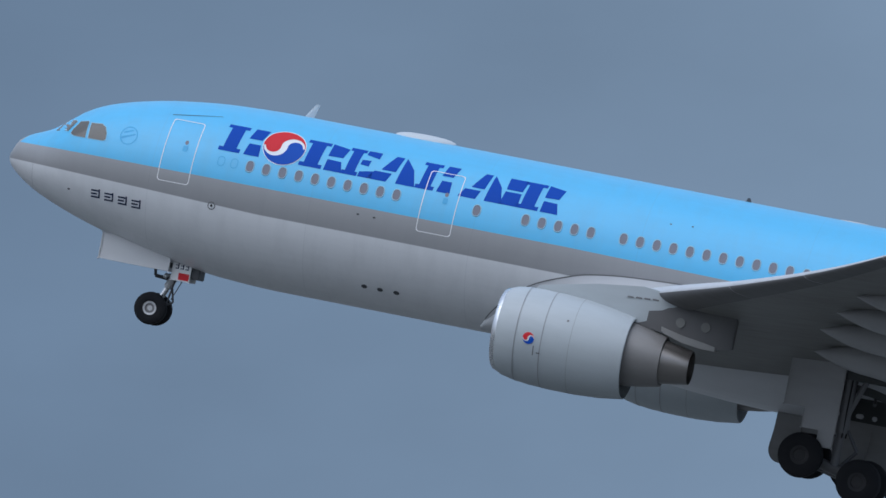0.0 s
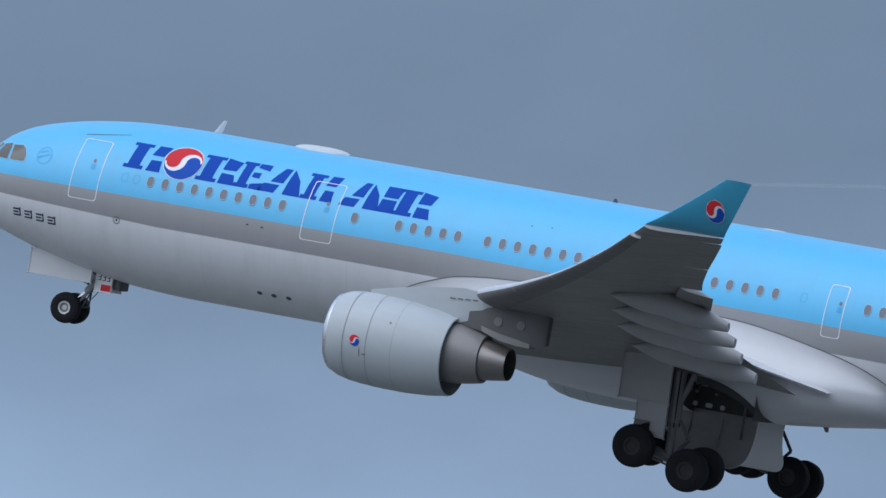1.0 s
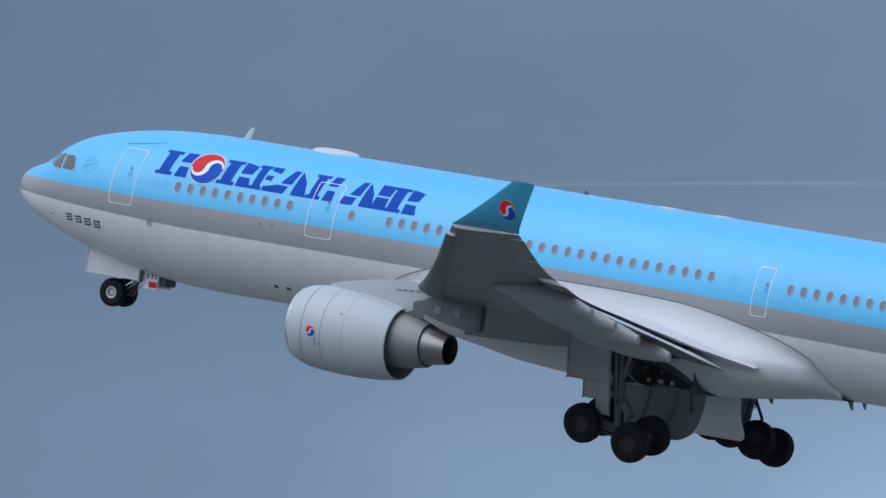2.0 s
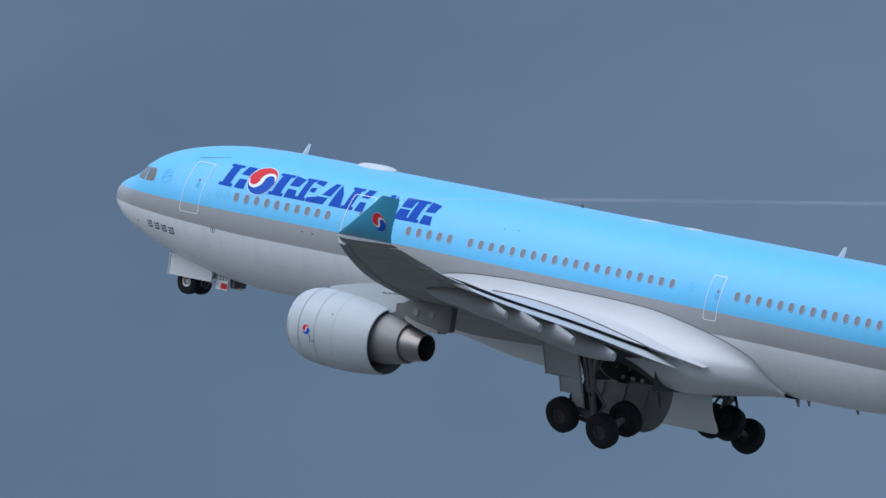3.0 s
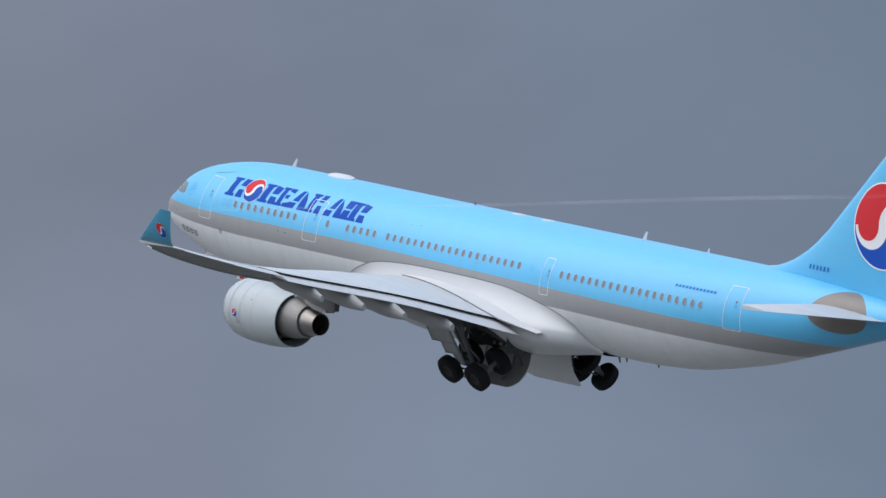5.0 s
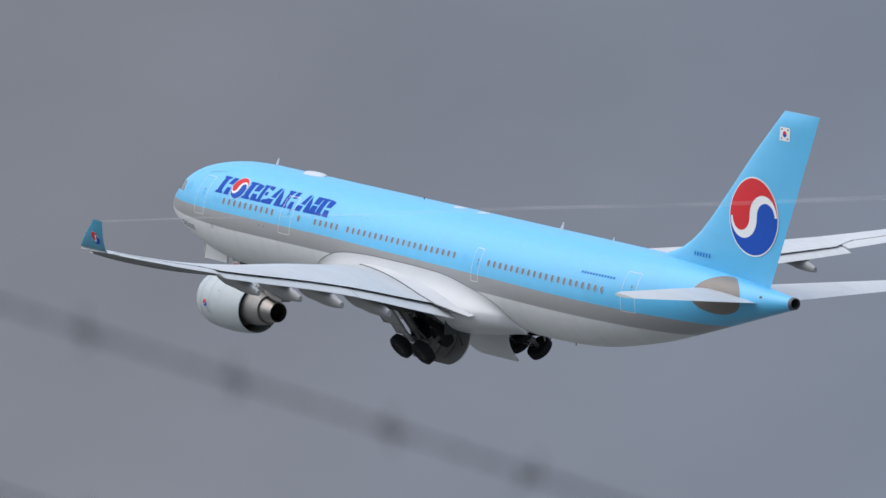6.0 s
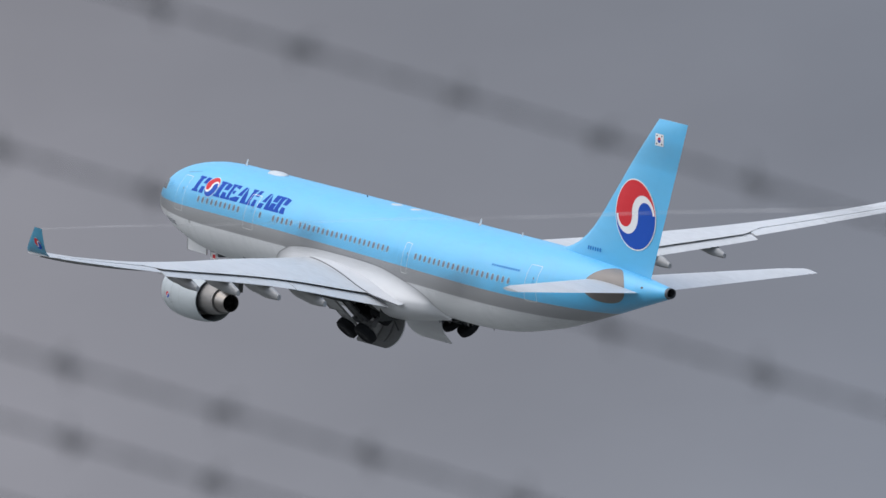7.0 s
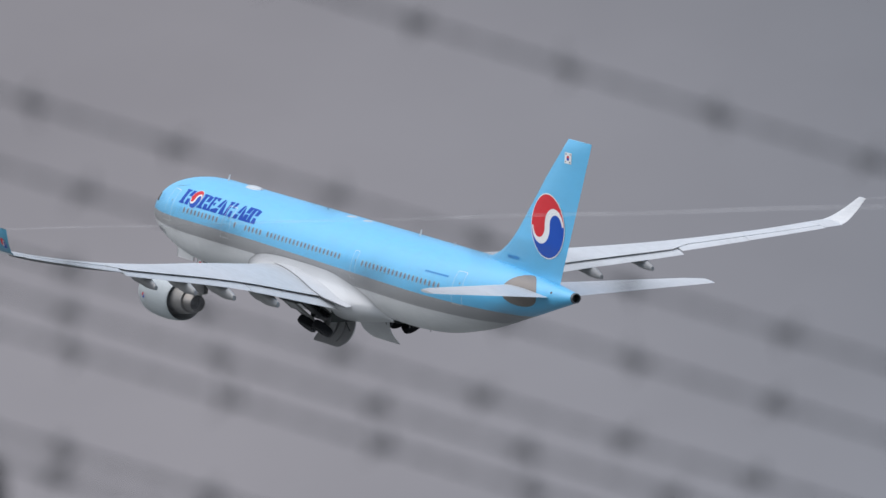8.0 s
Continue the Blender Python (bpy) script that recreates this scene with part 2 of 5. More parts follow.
def box(lo, hi, bevel=0.0):
    (x0, y0, z0), (x1, y1, z1) = lo, hi
    bm = bmesh.new()
    bmesh.ops.create_cube(bm, size=1.0)
    for v in bm.verts:
        v.co = Vector((x0 if v.co.x < 0 else x1, y0 if v.co.y < 0 else y1, z0 if v.co.z < 0 else z1))
    if bevel:
        bmesh.ops.bevel(bm, geom=bm.edges[:], offset=bevel, segments=2, affect="EDGES")
    bm.verts.index_update()
    data = [v.co.copy() for v in bm.verts], [[v.index for v in f.verts] for f in bm.faces]
    bm.free()
    return data


def moved(piece, m):
    v, f = piece
    return [m @ Vector(p) for p in v], f


def smooth_curve(xs, ys):
    """A monotone curve through the given stations."""
    xs, ys = np.array(xs, float), np.array(ys, float)
    h, d = np.diff(xs), np.diff(ys) / np.diff(xs)
    m = np.zeros(len(xs))
    m[0], m[-1] = d[0], d[-1]
    for i in range(1, len(xs) - 1):
        m[i] = 0 if d[i - 1] * d[i] <= 0 else 2 * d[i - 1] * d[i] / (d[i - 1] + d[i])

    def at(x):
        i = int(np.clip(np.searchsorted(xs, x) - 1, 0, len(xs) - 2))
        s = (min(max(x, xs[0]), xs[-1]) - xs[i]) / h[i]
        return float((1 + 2 * s) * (1 - s) ** 2 * ys[i] + s * (1 - s) ** 2 * h[i] * m[i] + s * s * (3 - 2 * s) * ys[i + 1] + s * s * (s - 1) * h[i] * m[i + 1])
    return at


# ---- the setting: ground below, a bank of cloud far behind ----
def ground():
    m, t, o = nodes_of("airfield_grass")
    b = t.nodes.new("ShaderNodeBsdfPrincipled")
    v = stretched(t, 1, 1, 1)
    fac = noise_node(t, v, 0.02, 6)
    t.links.new(mix_colour(t, fac, (0.085, 0.090, 0.085), (0.125, 0.128, 0.125)), b.inputs["Base Color"])
    b.inputs["Roughness"].default_value = 0.9
    t.links.new(b.outputs[0], o.inputs["Surface"])
    n = 40
    verts = [Vector((0, 0, 0))] + [Vector((4900 * math.cos(2 * math.pi * k / n), 4900 * math.sin(2 * math.pi * k / n), 0)) for k in range(n)]
    faces = [(0, 1 + k, 1 + (k + 1) % n) for k in range(n)]
    ob = mesh_part("ground", verts, faces, m, smooth=False)
    tagged(ob, "flat airfield grass below the sky, out to the horizon", "ground", kind="structure")


def cloud_bank():
    m, t, o = nodes_of("grey_cloud")
    e = t.nodes.new("ShaderNodeEmission")
    c = t.nodes.new("ShaderNodeTexCoord")
    s = t.nodes.new("ShaderNodeSeparateXYZ")
    t.links.new(c.outputs["Object"], s.inputs[0])
    turn = math_node(t, "ARCTAN2", s.outputs[0], s.outputs[1])          # compass turn of the cloud, radians
    pos = math_node(t, "DIVIDE", math_node(t, "ADD", turn, radians(75)), radians(75), True)
    ramp = t.nodes.new("ShaderNodeValToRGB")
    stops = CLOUD_STOPS
    el = ramp.color_ramp.elements
    while len(el) < len(stops):
        el.new(0.5)
    for k, (deg, rgb) in enumerate(stops):
        el[k].position = (deg + 75) / 75
        el[k].color = (*[(q / 255 / 12.92) if q / 255 <= 0.04045 else ((q / 255 + 0.055) / 1.055) ** 2.4 for q in rgb], 1)
    t.links.new(pos, ramp.inputs[0])
    mp = t.nodes.new("ShaderNodeMapping")
    mp.inputs["Scale"].default_value = (1 / 4500, 1 / 4500, 1.9 / 4500)
    t.links.new(c.outputs["Object"], mp.inputs["Vector"])
    wisps = noise_node(t, mp.outputs[0], 22.0, 5.0, 0.5)
    broad = noise_node(t, mp.outputs[0], 7.0, 3.0, 0.5)
    f = math_node(t, "ADD", math_node(t, "MULTIPLY", wisps, 0.34), math_node(t, "MULTIPLY", broad, 0.34))
    f = math_node(t, "ADD", f, 0.66)
    # a pale break in the cloud, low in one quarter
    high = math_node(t, "DIVIDE", s.outputs[2], 4500.0)
    away = math_node(t, "DIVIDE", math_node(t, "ADD", turn, radians(27)), radians(6.5))
    bell = math_node(t, "POWER", 2.718, math_node(t, "MULTIPLY", math_node(t, "MULTIPLY", away, away), -1.0))
    depth = math_node(t, "MULTIPLY", math_node(t, "SUBTRACT", 0.086, high), 26.0, True)
    f = math_node(t, "ADD", f, math_node(t, "MULTIPLY", math_node(t, "MULTIPLY", bell, depth), math_node(t, "ADD", wisps, 0.55)))
    far = math_node(t, "DIVIDE", math_node(t, "SUBTRACT", radians(-47), turn), radians(7), True)
    f = math_node(t, "ADD", f, math_node(t, "MULTIPLY", math_node(t, "SUBTRACT", 0.072, high), math_node(t, "MULTIPLY", far, 3.0)))      # paler towards the horizon in one quarter
    grey = t.nodes.new("ShaderNodeVectorMath")
    grey.operation = "SCALE"
    t.links.new(ramp.outputs[0], grey.inputs[0])
    t.links.new(f, grey.inputs["Scale"])
    t.links.new(grey.outputs[0], e.inputs["Color"])
    t.links.new(e.outputs[0], o.inputs["Surface"])
    rings = []
    for el_deg in (-0.02, 2, 4, 6, 9, 13):
        rings.append([Vector((4500 * math.sin(radians(a)), 4500 * math.cos(radians(a)), 1.7 + 4500 * math.tan(radians(el_deg)))) for a in range(-100, 31, 2)])
    n = len(rings[0])
    verts = [p for r in rings for p in r]
    faces = [(i * n + j, i * n + j + 1, (i + 1) * n + j + 1, (i + 1) * n + j) for i in range(len(rings) - 1) for j in range(n - 1)]
    ob = mesh_part("backdrop", verts, faces, m)
    tagged(ob, "overcast bank of soft blue-grey cloud far behind", "sky", kind="structure")


CLOUD_STOPS = [(-64, (136, 135, 142)), (-60, (123, 126, 135)), (-57, (118, 123, 134)), (-53, (115, 124, 140)), (-47, (96, 112, 131)), (-41, (94, 111, 129)), (-30, (116, 132, 150)), (-21, (127, 143, 161)), (-14.5, (115, 133, 152)), (-10, (131, 149, 167))]
ground()
cloud_bank()

# ---- the airliner: x runs aft from the nose, y to starboard, z up ----
CZ = 0.12                                   # the cabin tube's axis
airliner = new("airliner")
tagged(airliner, "sky-blue and white twin-engined wide-body airliner climbing with its wheels down", "airliner")

top_at = smooth_curve([0, 0.08, 0.35, 1.34, 1.84, 2.33, 3.02, 4.1, 5.37, 7.04, 9.2, 45, 49, 53, 57.9], [-0.10, 0.12, 0.56, 1.05, 1.42, 1.80, 2.14, 2.45, 2.69, 2.87, 2.94, 2.94, 2.86, 2.62, 2.16])
low_at = smooth_curve([0, 0.08, 0.34, 1.0, 1.83, 2.85, 3.85, 5.04, 6.41, 7.76, 9.7, 38.0, 41.0, 46.0, 50.5, 54.5, 57.9], [-0.10, -0.30, -0.56, -0.99, -1.34, -1.68, -1.95, -2.21, -2.47, -2.62, -2.70, -2.70, -2.58, -1.78, -0.60, 0.55, 1.52])
wide_at = smooth_curve([0, 0.08, 0.35, 1.0, 1.84, 3.0, 4.1, 5.4, 7.0, 9.0, 38.0, 42.0, 46.0, 50.5, 54.0, 57.9], [0.0, 0.24, 0.64, 1.14, 1.62, 2.10, 2.42, 2.66, 2.80, 2.82, 2.82, 2.72, 2.40, 1.70, 1.05, 0.33])


def skin(x, z, out=0.0, side=-1):
    """The point of the fuselage skin at station x and height z, on the port side."""
    c, h = (top_at(x) + low_at(x)) / 2, max((top_at(x) - low_at(x)) / 2, 1e-3) + out
    w = wide_at(x) + out
    q = max(min((z - c) / h, 0.999), -0.999)
    return Vector((x, side * w * math.sqrt(1 - q * q), z))


def build_fuselage():
    xs = [0.0, 0.02, 0.06, 0.12, 0.2, 0.32, 0.5, 0.7] + [1.0 + 0.25 * k for k in range(37)] + [11 + 1.5 * k for k in range(19)] + [39 + 0.5 * k for k in range(38)] + [57.9]
    n = 72
    rings = []
    for x in xs:
        c, h, w = (top_at(x) + low_at(x)) / 2, (top_at(x) - low_at(x)) / 2, wide_at(x)
        rings.append([Vector((x, max(w, 0.004) * math.cos(2 * math.pi * k / n), c + max(h, 0.004) * math.sin(2 * math.pi * k / n))) for k in range(n)])
    v, f = loft(rings, True, False)
    return mesh_part("fuselage", v, f, LIVERY, airliner, "sky-blue fuselage with a silver band and white belly")


fuselage = build_fuselage()

# ---- wing planform ----
LE_X = smooth_curve([1.5, 2.8, 9.4, 29.0], [18.0, 19.0, 23.4, 36.5])
TE_X = smooth_curve([1.5, 2.8, 9.4, 19.6, 29.0], [32.1, 32.1, 31.9, 35.0, 39.1])
WING_Z = smooth_curve([1.5, 2.8, 9.4, 20.0, 29.0], [-1.85, -1.70, -0.42, 1.32, 3.0])
DROP = smooth_curve([1.5, 2.8, 9.4, 14.7, 20.0, 25.0, 29.0], [0.0, 0.0, 0.16, 0.36, 0.42, 0.33, 0.05])   # leading edge below the trailing edge's line
THICK = smooth_curve([1.5, 9.4, 20.0, 29.0], [0.15, 0.112, 0.092, 0.085])


def foil(chord, thick, lo=0.0, hi=1.0, n=14, below=None):
    """Section points (x, z), over the top from hi to lo and back below; x aft from the leading edge."""
    def half(s):
        return 5 * thick * chord * (0.2969 * math.sqrt(s) - 0.126 * s - 0.3516 * s * s + 0.2843 * s ** 3 - 0.1030 * s ** 4)

    def camber(s):
        return 0.06 * chord * s * (1 - s)

    def steps(end):
        return [lo + (end - lo) * (1 - math.cos(math.pi * k / n)) / 2 for k in range(n + 1)]
    up = [(s * chord, camber(s) + half(s)) for s in reversed(steps(hi))]
    dn = [(s * chord, camber(s) - half(s)) for s in steps(below or hi)[(1 if lo == 0 else 0):]]
    return up + dn


def wing_ring(y, side, lo=0.0, hi=1.0, below=None):
    c = TE_X(y) - LE_X(y)
    return [Vector((LE_X(y) + px, side * y, WING_Z(y) + pz - 0.012 * px - DROP(y) * (1 - px / c))) for px, pz in foil(c, THICK(y), lo, hi, 14, below)]


def wing_top(x, y):
    c = TE_X(y) - LE_X(y)
    s = min(max((x - LE_X(y)) / c, 0.0), 1.0)
    h = 5 * THICK(y) * c * (0.2969 * math.sqrt(s) - 0.126 * s - 0.3516 * s * s + 0.2843 * s ** 3 - 0.1030 * s ** 4)
    return WING_Z(y) + h + 0.06 * c * s * (1 - s) - 0.012 * (x - LE_X(y)) - DROP(y) * (1 - s)


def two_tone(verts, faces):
    """0 for faces that look up, 1 for those that look down, which get the shade-darkened slot."""
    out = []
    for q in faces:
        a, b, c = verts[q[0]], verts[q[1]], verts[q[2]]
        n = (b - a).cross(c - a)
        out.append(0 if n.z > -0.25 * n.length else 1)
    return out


def lerp_list(a, b, n):
    return [a + (b - a) * k / n for k in range(n + 1)]


def flap_piece(y0, y1, side, lo, back, drop, angle, n=6):
    """A trailing-edge surface from chord fraction lo, run back and drooped."""
    rings = []
    for y in lerp_list(y0, y1, n):
        c = TE_X(y) - LE_X(y)
        cut = c * (1 - lo)
        a = radians(angle)
        ox, oz = LE_X(y) + c * lo, WING_Z(y) - 0.012 * c * lo + 0.06 * c * lo * (1 - lo) - DROP(y) * (1 - lo)
        pts = []
        for px, pz in foil(cut * 1.05, 0.13, n=8):
            pts.append(Vector((ox + back + px * math.cos(a) + pz * math.sin(a), side * y, oz - drop - px * math.sin(a) + pz * math.cos(a))))
        rings.append(pts)
    return loft(rings)


def build_wing(side):
    ys = [1.5, 2.2, 2.8, 3.5, 3.98, 4.0] + lerp_list(4.2, 9.4, 6) + lerp_list(10.5, 28.0, 14)
    rings = [wing_ring(y, side, 0.0, (0.72 if y < 3.99 else 0.94) if y < 19.7 else 0.765, 0.72 if y < 19.7 else 0.765) for y in ys]
    v, f = loft(rings)
    wing = mesh_part("wing", v, f, [WING_GREY, UNDER_SHADE_GREY], airliner, "long swept light-grey wing with drooped flaps", slots=two_tone(v, f))
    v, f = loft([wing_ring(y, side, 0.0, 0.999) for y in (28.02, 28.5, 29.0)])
    mesh_part("wing_tip", v, f, [WING_GREY, UNDER_SHADE_GREY], wing, slots=two_tone(v, f))
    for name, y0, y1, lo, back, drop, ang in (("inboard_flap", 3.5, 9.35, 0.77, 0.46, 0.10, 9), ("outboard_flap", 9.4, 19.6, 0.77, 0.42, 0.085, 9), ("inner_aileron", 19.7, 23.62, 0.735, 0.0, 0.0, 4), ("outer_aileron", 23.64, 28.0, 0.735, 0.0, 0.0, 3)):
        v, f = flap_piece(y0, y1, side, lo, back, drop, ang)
        mesh_part(name, v, f, [WING_GREY, UNDER_SHADE_GREY], wing, "pale drooped flap" if "flap" in name else "", slots=two_tone(v, f))
    # slats: thin shells a little forward and down of the leading edge, shadow coloured in below
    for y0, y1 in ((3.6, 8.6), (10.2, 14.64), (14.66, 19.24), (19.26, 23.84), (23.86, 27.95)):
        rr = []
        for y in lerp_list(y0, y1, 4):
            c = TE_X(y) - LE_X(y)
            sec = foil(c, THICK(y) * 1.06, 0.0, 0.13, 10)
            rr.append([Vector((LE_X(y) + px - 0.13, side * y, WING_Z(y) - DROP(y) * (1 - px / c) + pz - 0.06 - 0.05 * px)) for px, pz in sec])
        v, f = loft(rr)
        mesh_part("slat", v, f, [WING_GREY, SLAT_SHADE], wing, slots=two_tone(v, f))
    # flap track fairings
    for y, a, b, r, zz in ((7.75, 28.4, 32.8, 0.34, -0.60), (11.15, 29.1, 33.5, 0.33, -0.57), (14.3, 30.1, 34.4, 0.31, -0.52), (17.45, 31.2, 35.3, 0.29, -0.48)):
        rr = []
        for k in range(13):
            s = k / 12
            rad = r * max((1 - (1 - min(s / 0.45, 1)) ** 2) * (1 - max(s - 0.6, 0) ** 1.5 / 0.4 ** 1.5 * 0.62), 0.03)
            x = a + (b - a) * s
            zc = WING_Z(y) + zz - 0.42 * max(s - 0.45, 0) * 1.6
            rr.append([Vector((x, side * y + p.y, zc + p.z)) for p in ring((0, 0, 0), (1, 0, 0), rad, 16, rad * 1.35)])
        v, f = loft(rr)
        mesh_part("flap_track_fairing", v, f, FAIRING_GREY, wing)
    # winglet
    rr = []
    for s in lerp_list(0, 1, 6):
        y = 29.0 + 1.05 * s ** 0.75
        z = 3.0 + 1.75 * s ** 1.15
        x0, ch = 36.5 + 2.75 * s, 2.6 - 1.75 * s
        rr.append([Vector((x0 + px, side * (y + pz * 0.9), z + pz * 0.4)) for px, pz in foil(ch, 0.075, n=8)])
    v, f = loft(rr)
    outer = []
    for q in f:
        a, b, c = v[q[0]], v[q[1]], v[q[2]]
        outer.append(0 if side * (b - a).cross(c - a).y > 0 else 1)
    mesh_part("winglet", v, f, [TEAL_PAINT, WHITE_PAINT], wing, "upswept winglet, teal outside and white inside", slots=outer)
    return wing


wings = [build_wing(-1), build_wing(1)]


# ---- wing-body fairing ----
def build_fairing():
    """Flush with the cabin skin along its upper edge, swelling out to the wing root; open under the wheel bays."""
    xs = lerp_list(16.5, 36.1, 140)
    low = smooth_curve([16.5, 20, 21.5, 23.3, 26, 30, 32.5, 34.8, 36.1], [-2.70, -2.78, -2.98, -3.26, -3.40, -3.36, -3.12, -2.80, -2.70])
    wid = smooth_curve([16.5, 18.0, 21, 24, 30, 33, 35, 36.1], [1.3, 2.55, 3.15, 3.35, 3.38, 3.10, 2.45, 1.3])
    up = smooth_curve([16.5, 17.1, 18.1, 19, 20, 21.5, 24, 27, 29.7, 32.8, 35.2, 36.1], [-2.45, -1.80, -1.0, -0.60, -0.30, -0.13, -0.04, -0.04, -0.10, -0.55, -1.30, -2.45])
    half, n1, n2 = [], 12, 34
    for x in xs:
        hi, lo, w = up(x), low(x), wid(x)
        zm = min(-1.75, hi - 0.05)
        zm = max(zm, lo + 0.06)
        pts = []
        for k in range(n1):
            s = k / n1
            z = hi + (zm - hi) * s
            y0 = -skin(x, z, 0.004).y
            e = s * s * (3 - 2 * s)
            pts.append((max(y0 + (w - y0) * e, y0), z))
        for k in range(n2 + 1):
            a = math.pi / 2 * k / n2
            pts.append((w * math.cos(a) ** 0.75, zm - (zm - lo) * math.sin(a) ** 0.75))
        half.append(pts)
    n = len(half[0])
    verts, faces = [], []
    for side in (-1, 1):
        off = len(verts)
        verts += [Vector((x, side * py, pz)) for x, pts in zip(xs, half) for py, pz in pts]
        for i in range(len(xs) - 1):
            for k in range(n - 1):
                y, z = half[i][k]
                arch = -1.85 if xs[i] < 29.1 else -3.35 + 1.15 * math.sqrt(max(1 - ((xs[i] - 29.1) / 2.05) ** 2, 0))
                if 28.3 < xs[i] < 31.1 and z < arch and y > 1.15:
                    continue                       # wheel bay under an arched edge
                q = (off + i * n + k, off + i * n + k + 1, off + (i + 1) * n + k + 1, off + (i + 1) * n + k)
                faces.append(q if side > 0 else q[::-1])
    def fairing_y(x, z):
        i = min(range(len(xs)), key=lambda q: abs(xs[q] - x))
        pts = half[i]
        for (ya, za), (yb, zb) in zip(pts, pts[1:]):
            if za >= z >= zb and za > zb:
                return ya + (yb - ya) * (za - z) / (za - zb)
        return pts[-1][0]

    me = mesh_part("belly_fairing", verts, faces, WHITE_PAINT, airliner, "bulged white wing-root and belly fairing")
    for side in (-1, 1):
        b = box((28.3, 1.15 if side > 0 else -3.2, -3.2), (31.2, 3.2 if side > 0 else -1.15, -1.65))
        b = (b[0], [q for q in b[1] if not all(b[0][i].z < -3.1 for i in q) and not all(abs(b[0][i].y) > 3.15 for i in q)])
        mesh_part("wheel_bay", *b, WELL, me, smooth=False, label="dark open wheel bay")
        for x, w in ((28.55, 0.16), (29.0, 0.24), (29.52, 0.16)):
            mesh_part("bay_bracket", *box((x, side * 1.9 - 0.05, -3.10), (x + w, side * 1.9 + 0.05, -2.95), 0.03), HUB, me, smooth=False)
        for x in (28.7, 29.4, 30.1):
            mesh_part("bay_pipe", *rod((x, side * 1.3, -1.75), (x + 0.3, side * 2.9, -2.6), 0.06, 8), STRUT, me)
        # added strip in the bay's dark colour, covering the stepped arched edge
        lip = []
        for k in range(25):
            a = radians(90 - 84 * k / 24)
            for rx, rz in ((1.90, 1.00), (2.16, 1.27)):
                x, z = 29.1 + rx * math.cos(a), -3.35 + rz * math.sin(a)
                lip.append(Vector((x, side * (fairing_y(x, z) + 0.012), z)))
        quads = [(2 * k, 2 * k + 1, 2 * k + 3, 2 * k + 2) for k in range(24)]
        mesh_part("bay_edge_strip", lip, quads, WELL, me)
        # solid dark block as the bay's shade in the wing root, beside the leg
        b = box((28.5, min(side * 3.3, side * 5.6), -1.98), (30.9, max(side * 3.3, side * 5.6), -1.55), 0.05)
        mesh_part("leg_bay_shade", *b, WELL, me, smooth=False)
        # tail of the wing root, a thin shelf that runs aft over the flap's end
        rr = []
        z_end = wing_top(31.45, 4.12) + 0.03
        for k in range(33):
            u = k / 32
            x = 22.4 + 11.25 * u
            yo = 2.9 + 1.25 * min(u / 0.68, 1) if u < 0.82 else 4.15 - 3.9 * (u - 0.82)
            zo = wing_top(x, yo) + 0.03 if x < 31.45 else z_end + (-1.90 - z_end) * (x - 31.45) / 2.2
            yi = 2.5 + 0.55 * u ** 2
            zi = zo + 0.34 * (1 - u) + 0.03
            mid = (yo + yi) / 2
            rr.append([Vector((x, side * a, b)) for a, b in ((yo, zo), (mid, zo + (zi - zo) * 0.3), (yi, zi), (yi, zi - 0.25 * (1.05 - u)), (mid, zo - 0.10 * (1.1 - u)), (yo, zo - 0.05 * (1.2 - u)))])
        v, f = loft(rr)
        mesh_part("wing_root_fillet", v, f, WHITE_PAINT, me, "pointed white wing-root fillet")
        # dark seam along the fillet's outer edge
        seam = []
        for q in rr:
            a, b = q[0], q[1]
            e = (a - b).normalized()
            seam += [a + e * 0.012 + Vector((0, 0, 0.012)), a - e * 0.03 + Vector((0, 0, 0.012)), a + e * 0.012 - Vector((0, 0, 0.04))]
        quads = [(3 * i + p, 3 * i + r, 3 * i + 3 + r, 3 * i + 3 + p) for i in range(len(rr) - 1) for p, r in ((0, 1), (0, 2))]
        mesh_part("fillet_seam", seam, quads, SCUFF, me)
        # dark joint along the upper edge
        rr = [[skin(x, up(x) + dz, 0.012, side) for dz in (-0.018, 0.018)] for x in xs[1:-1]]
        n3 = len(rr)
        mesh_part("fairing_joint", [p for q in rr for p in q], [(2 * i, 2 * i + 1, 2 * i + 3, 2 * i + 2) for i in range(n3 - 1)], SCUFF, me)
    return me


fairing = build_fairing()


# ---- tail ----
def build_fin():
    le = smooth_curve([2.3, 3.0, 3.5, 4.5, 6.6, 9.1, 11.45], [43.5, 46.6, 48.0, 49.55, 51.65, 54.0, 56.4])
    te = smooth_curve([2.3, 11.45], [55.85, 59.45])
    rr = []
    for z in [2.3, 2.6, 2.8, 3.0, 3.25, 3.5, 4.0, 4.5] + lerp_list(5.2, 11.3, 10) + [11.42, 11.47]:
        c = te(z) - le(z)
        th = min(0.09, 0.54 / c)
        if z > 11.4:
            th *= 0.5
        rr.append([Vector((le(z) + px, pz, z)) for px, pz in [(a, b - 0.06 * c * (a / c) * (1 - a / c)) for a, b in foil(c, th, n=16)]])
    v, f = loft(rr)
    return mesh_part("fin", v, f, BLUE_PAINT, airliner, "tall swept sky-blue tail fin")


fin = build_fin()


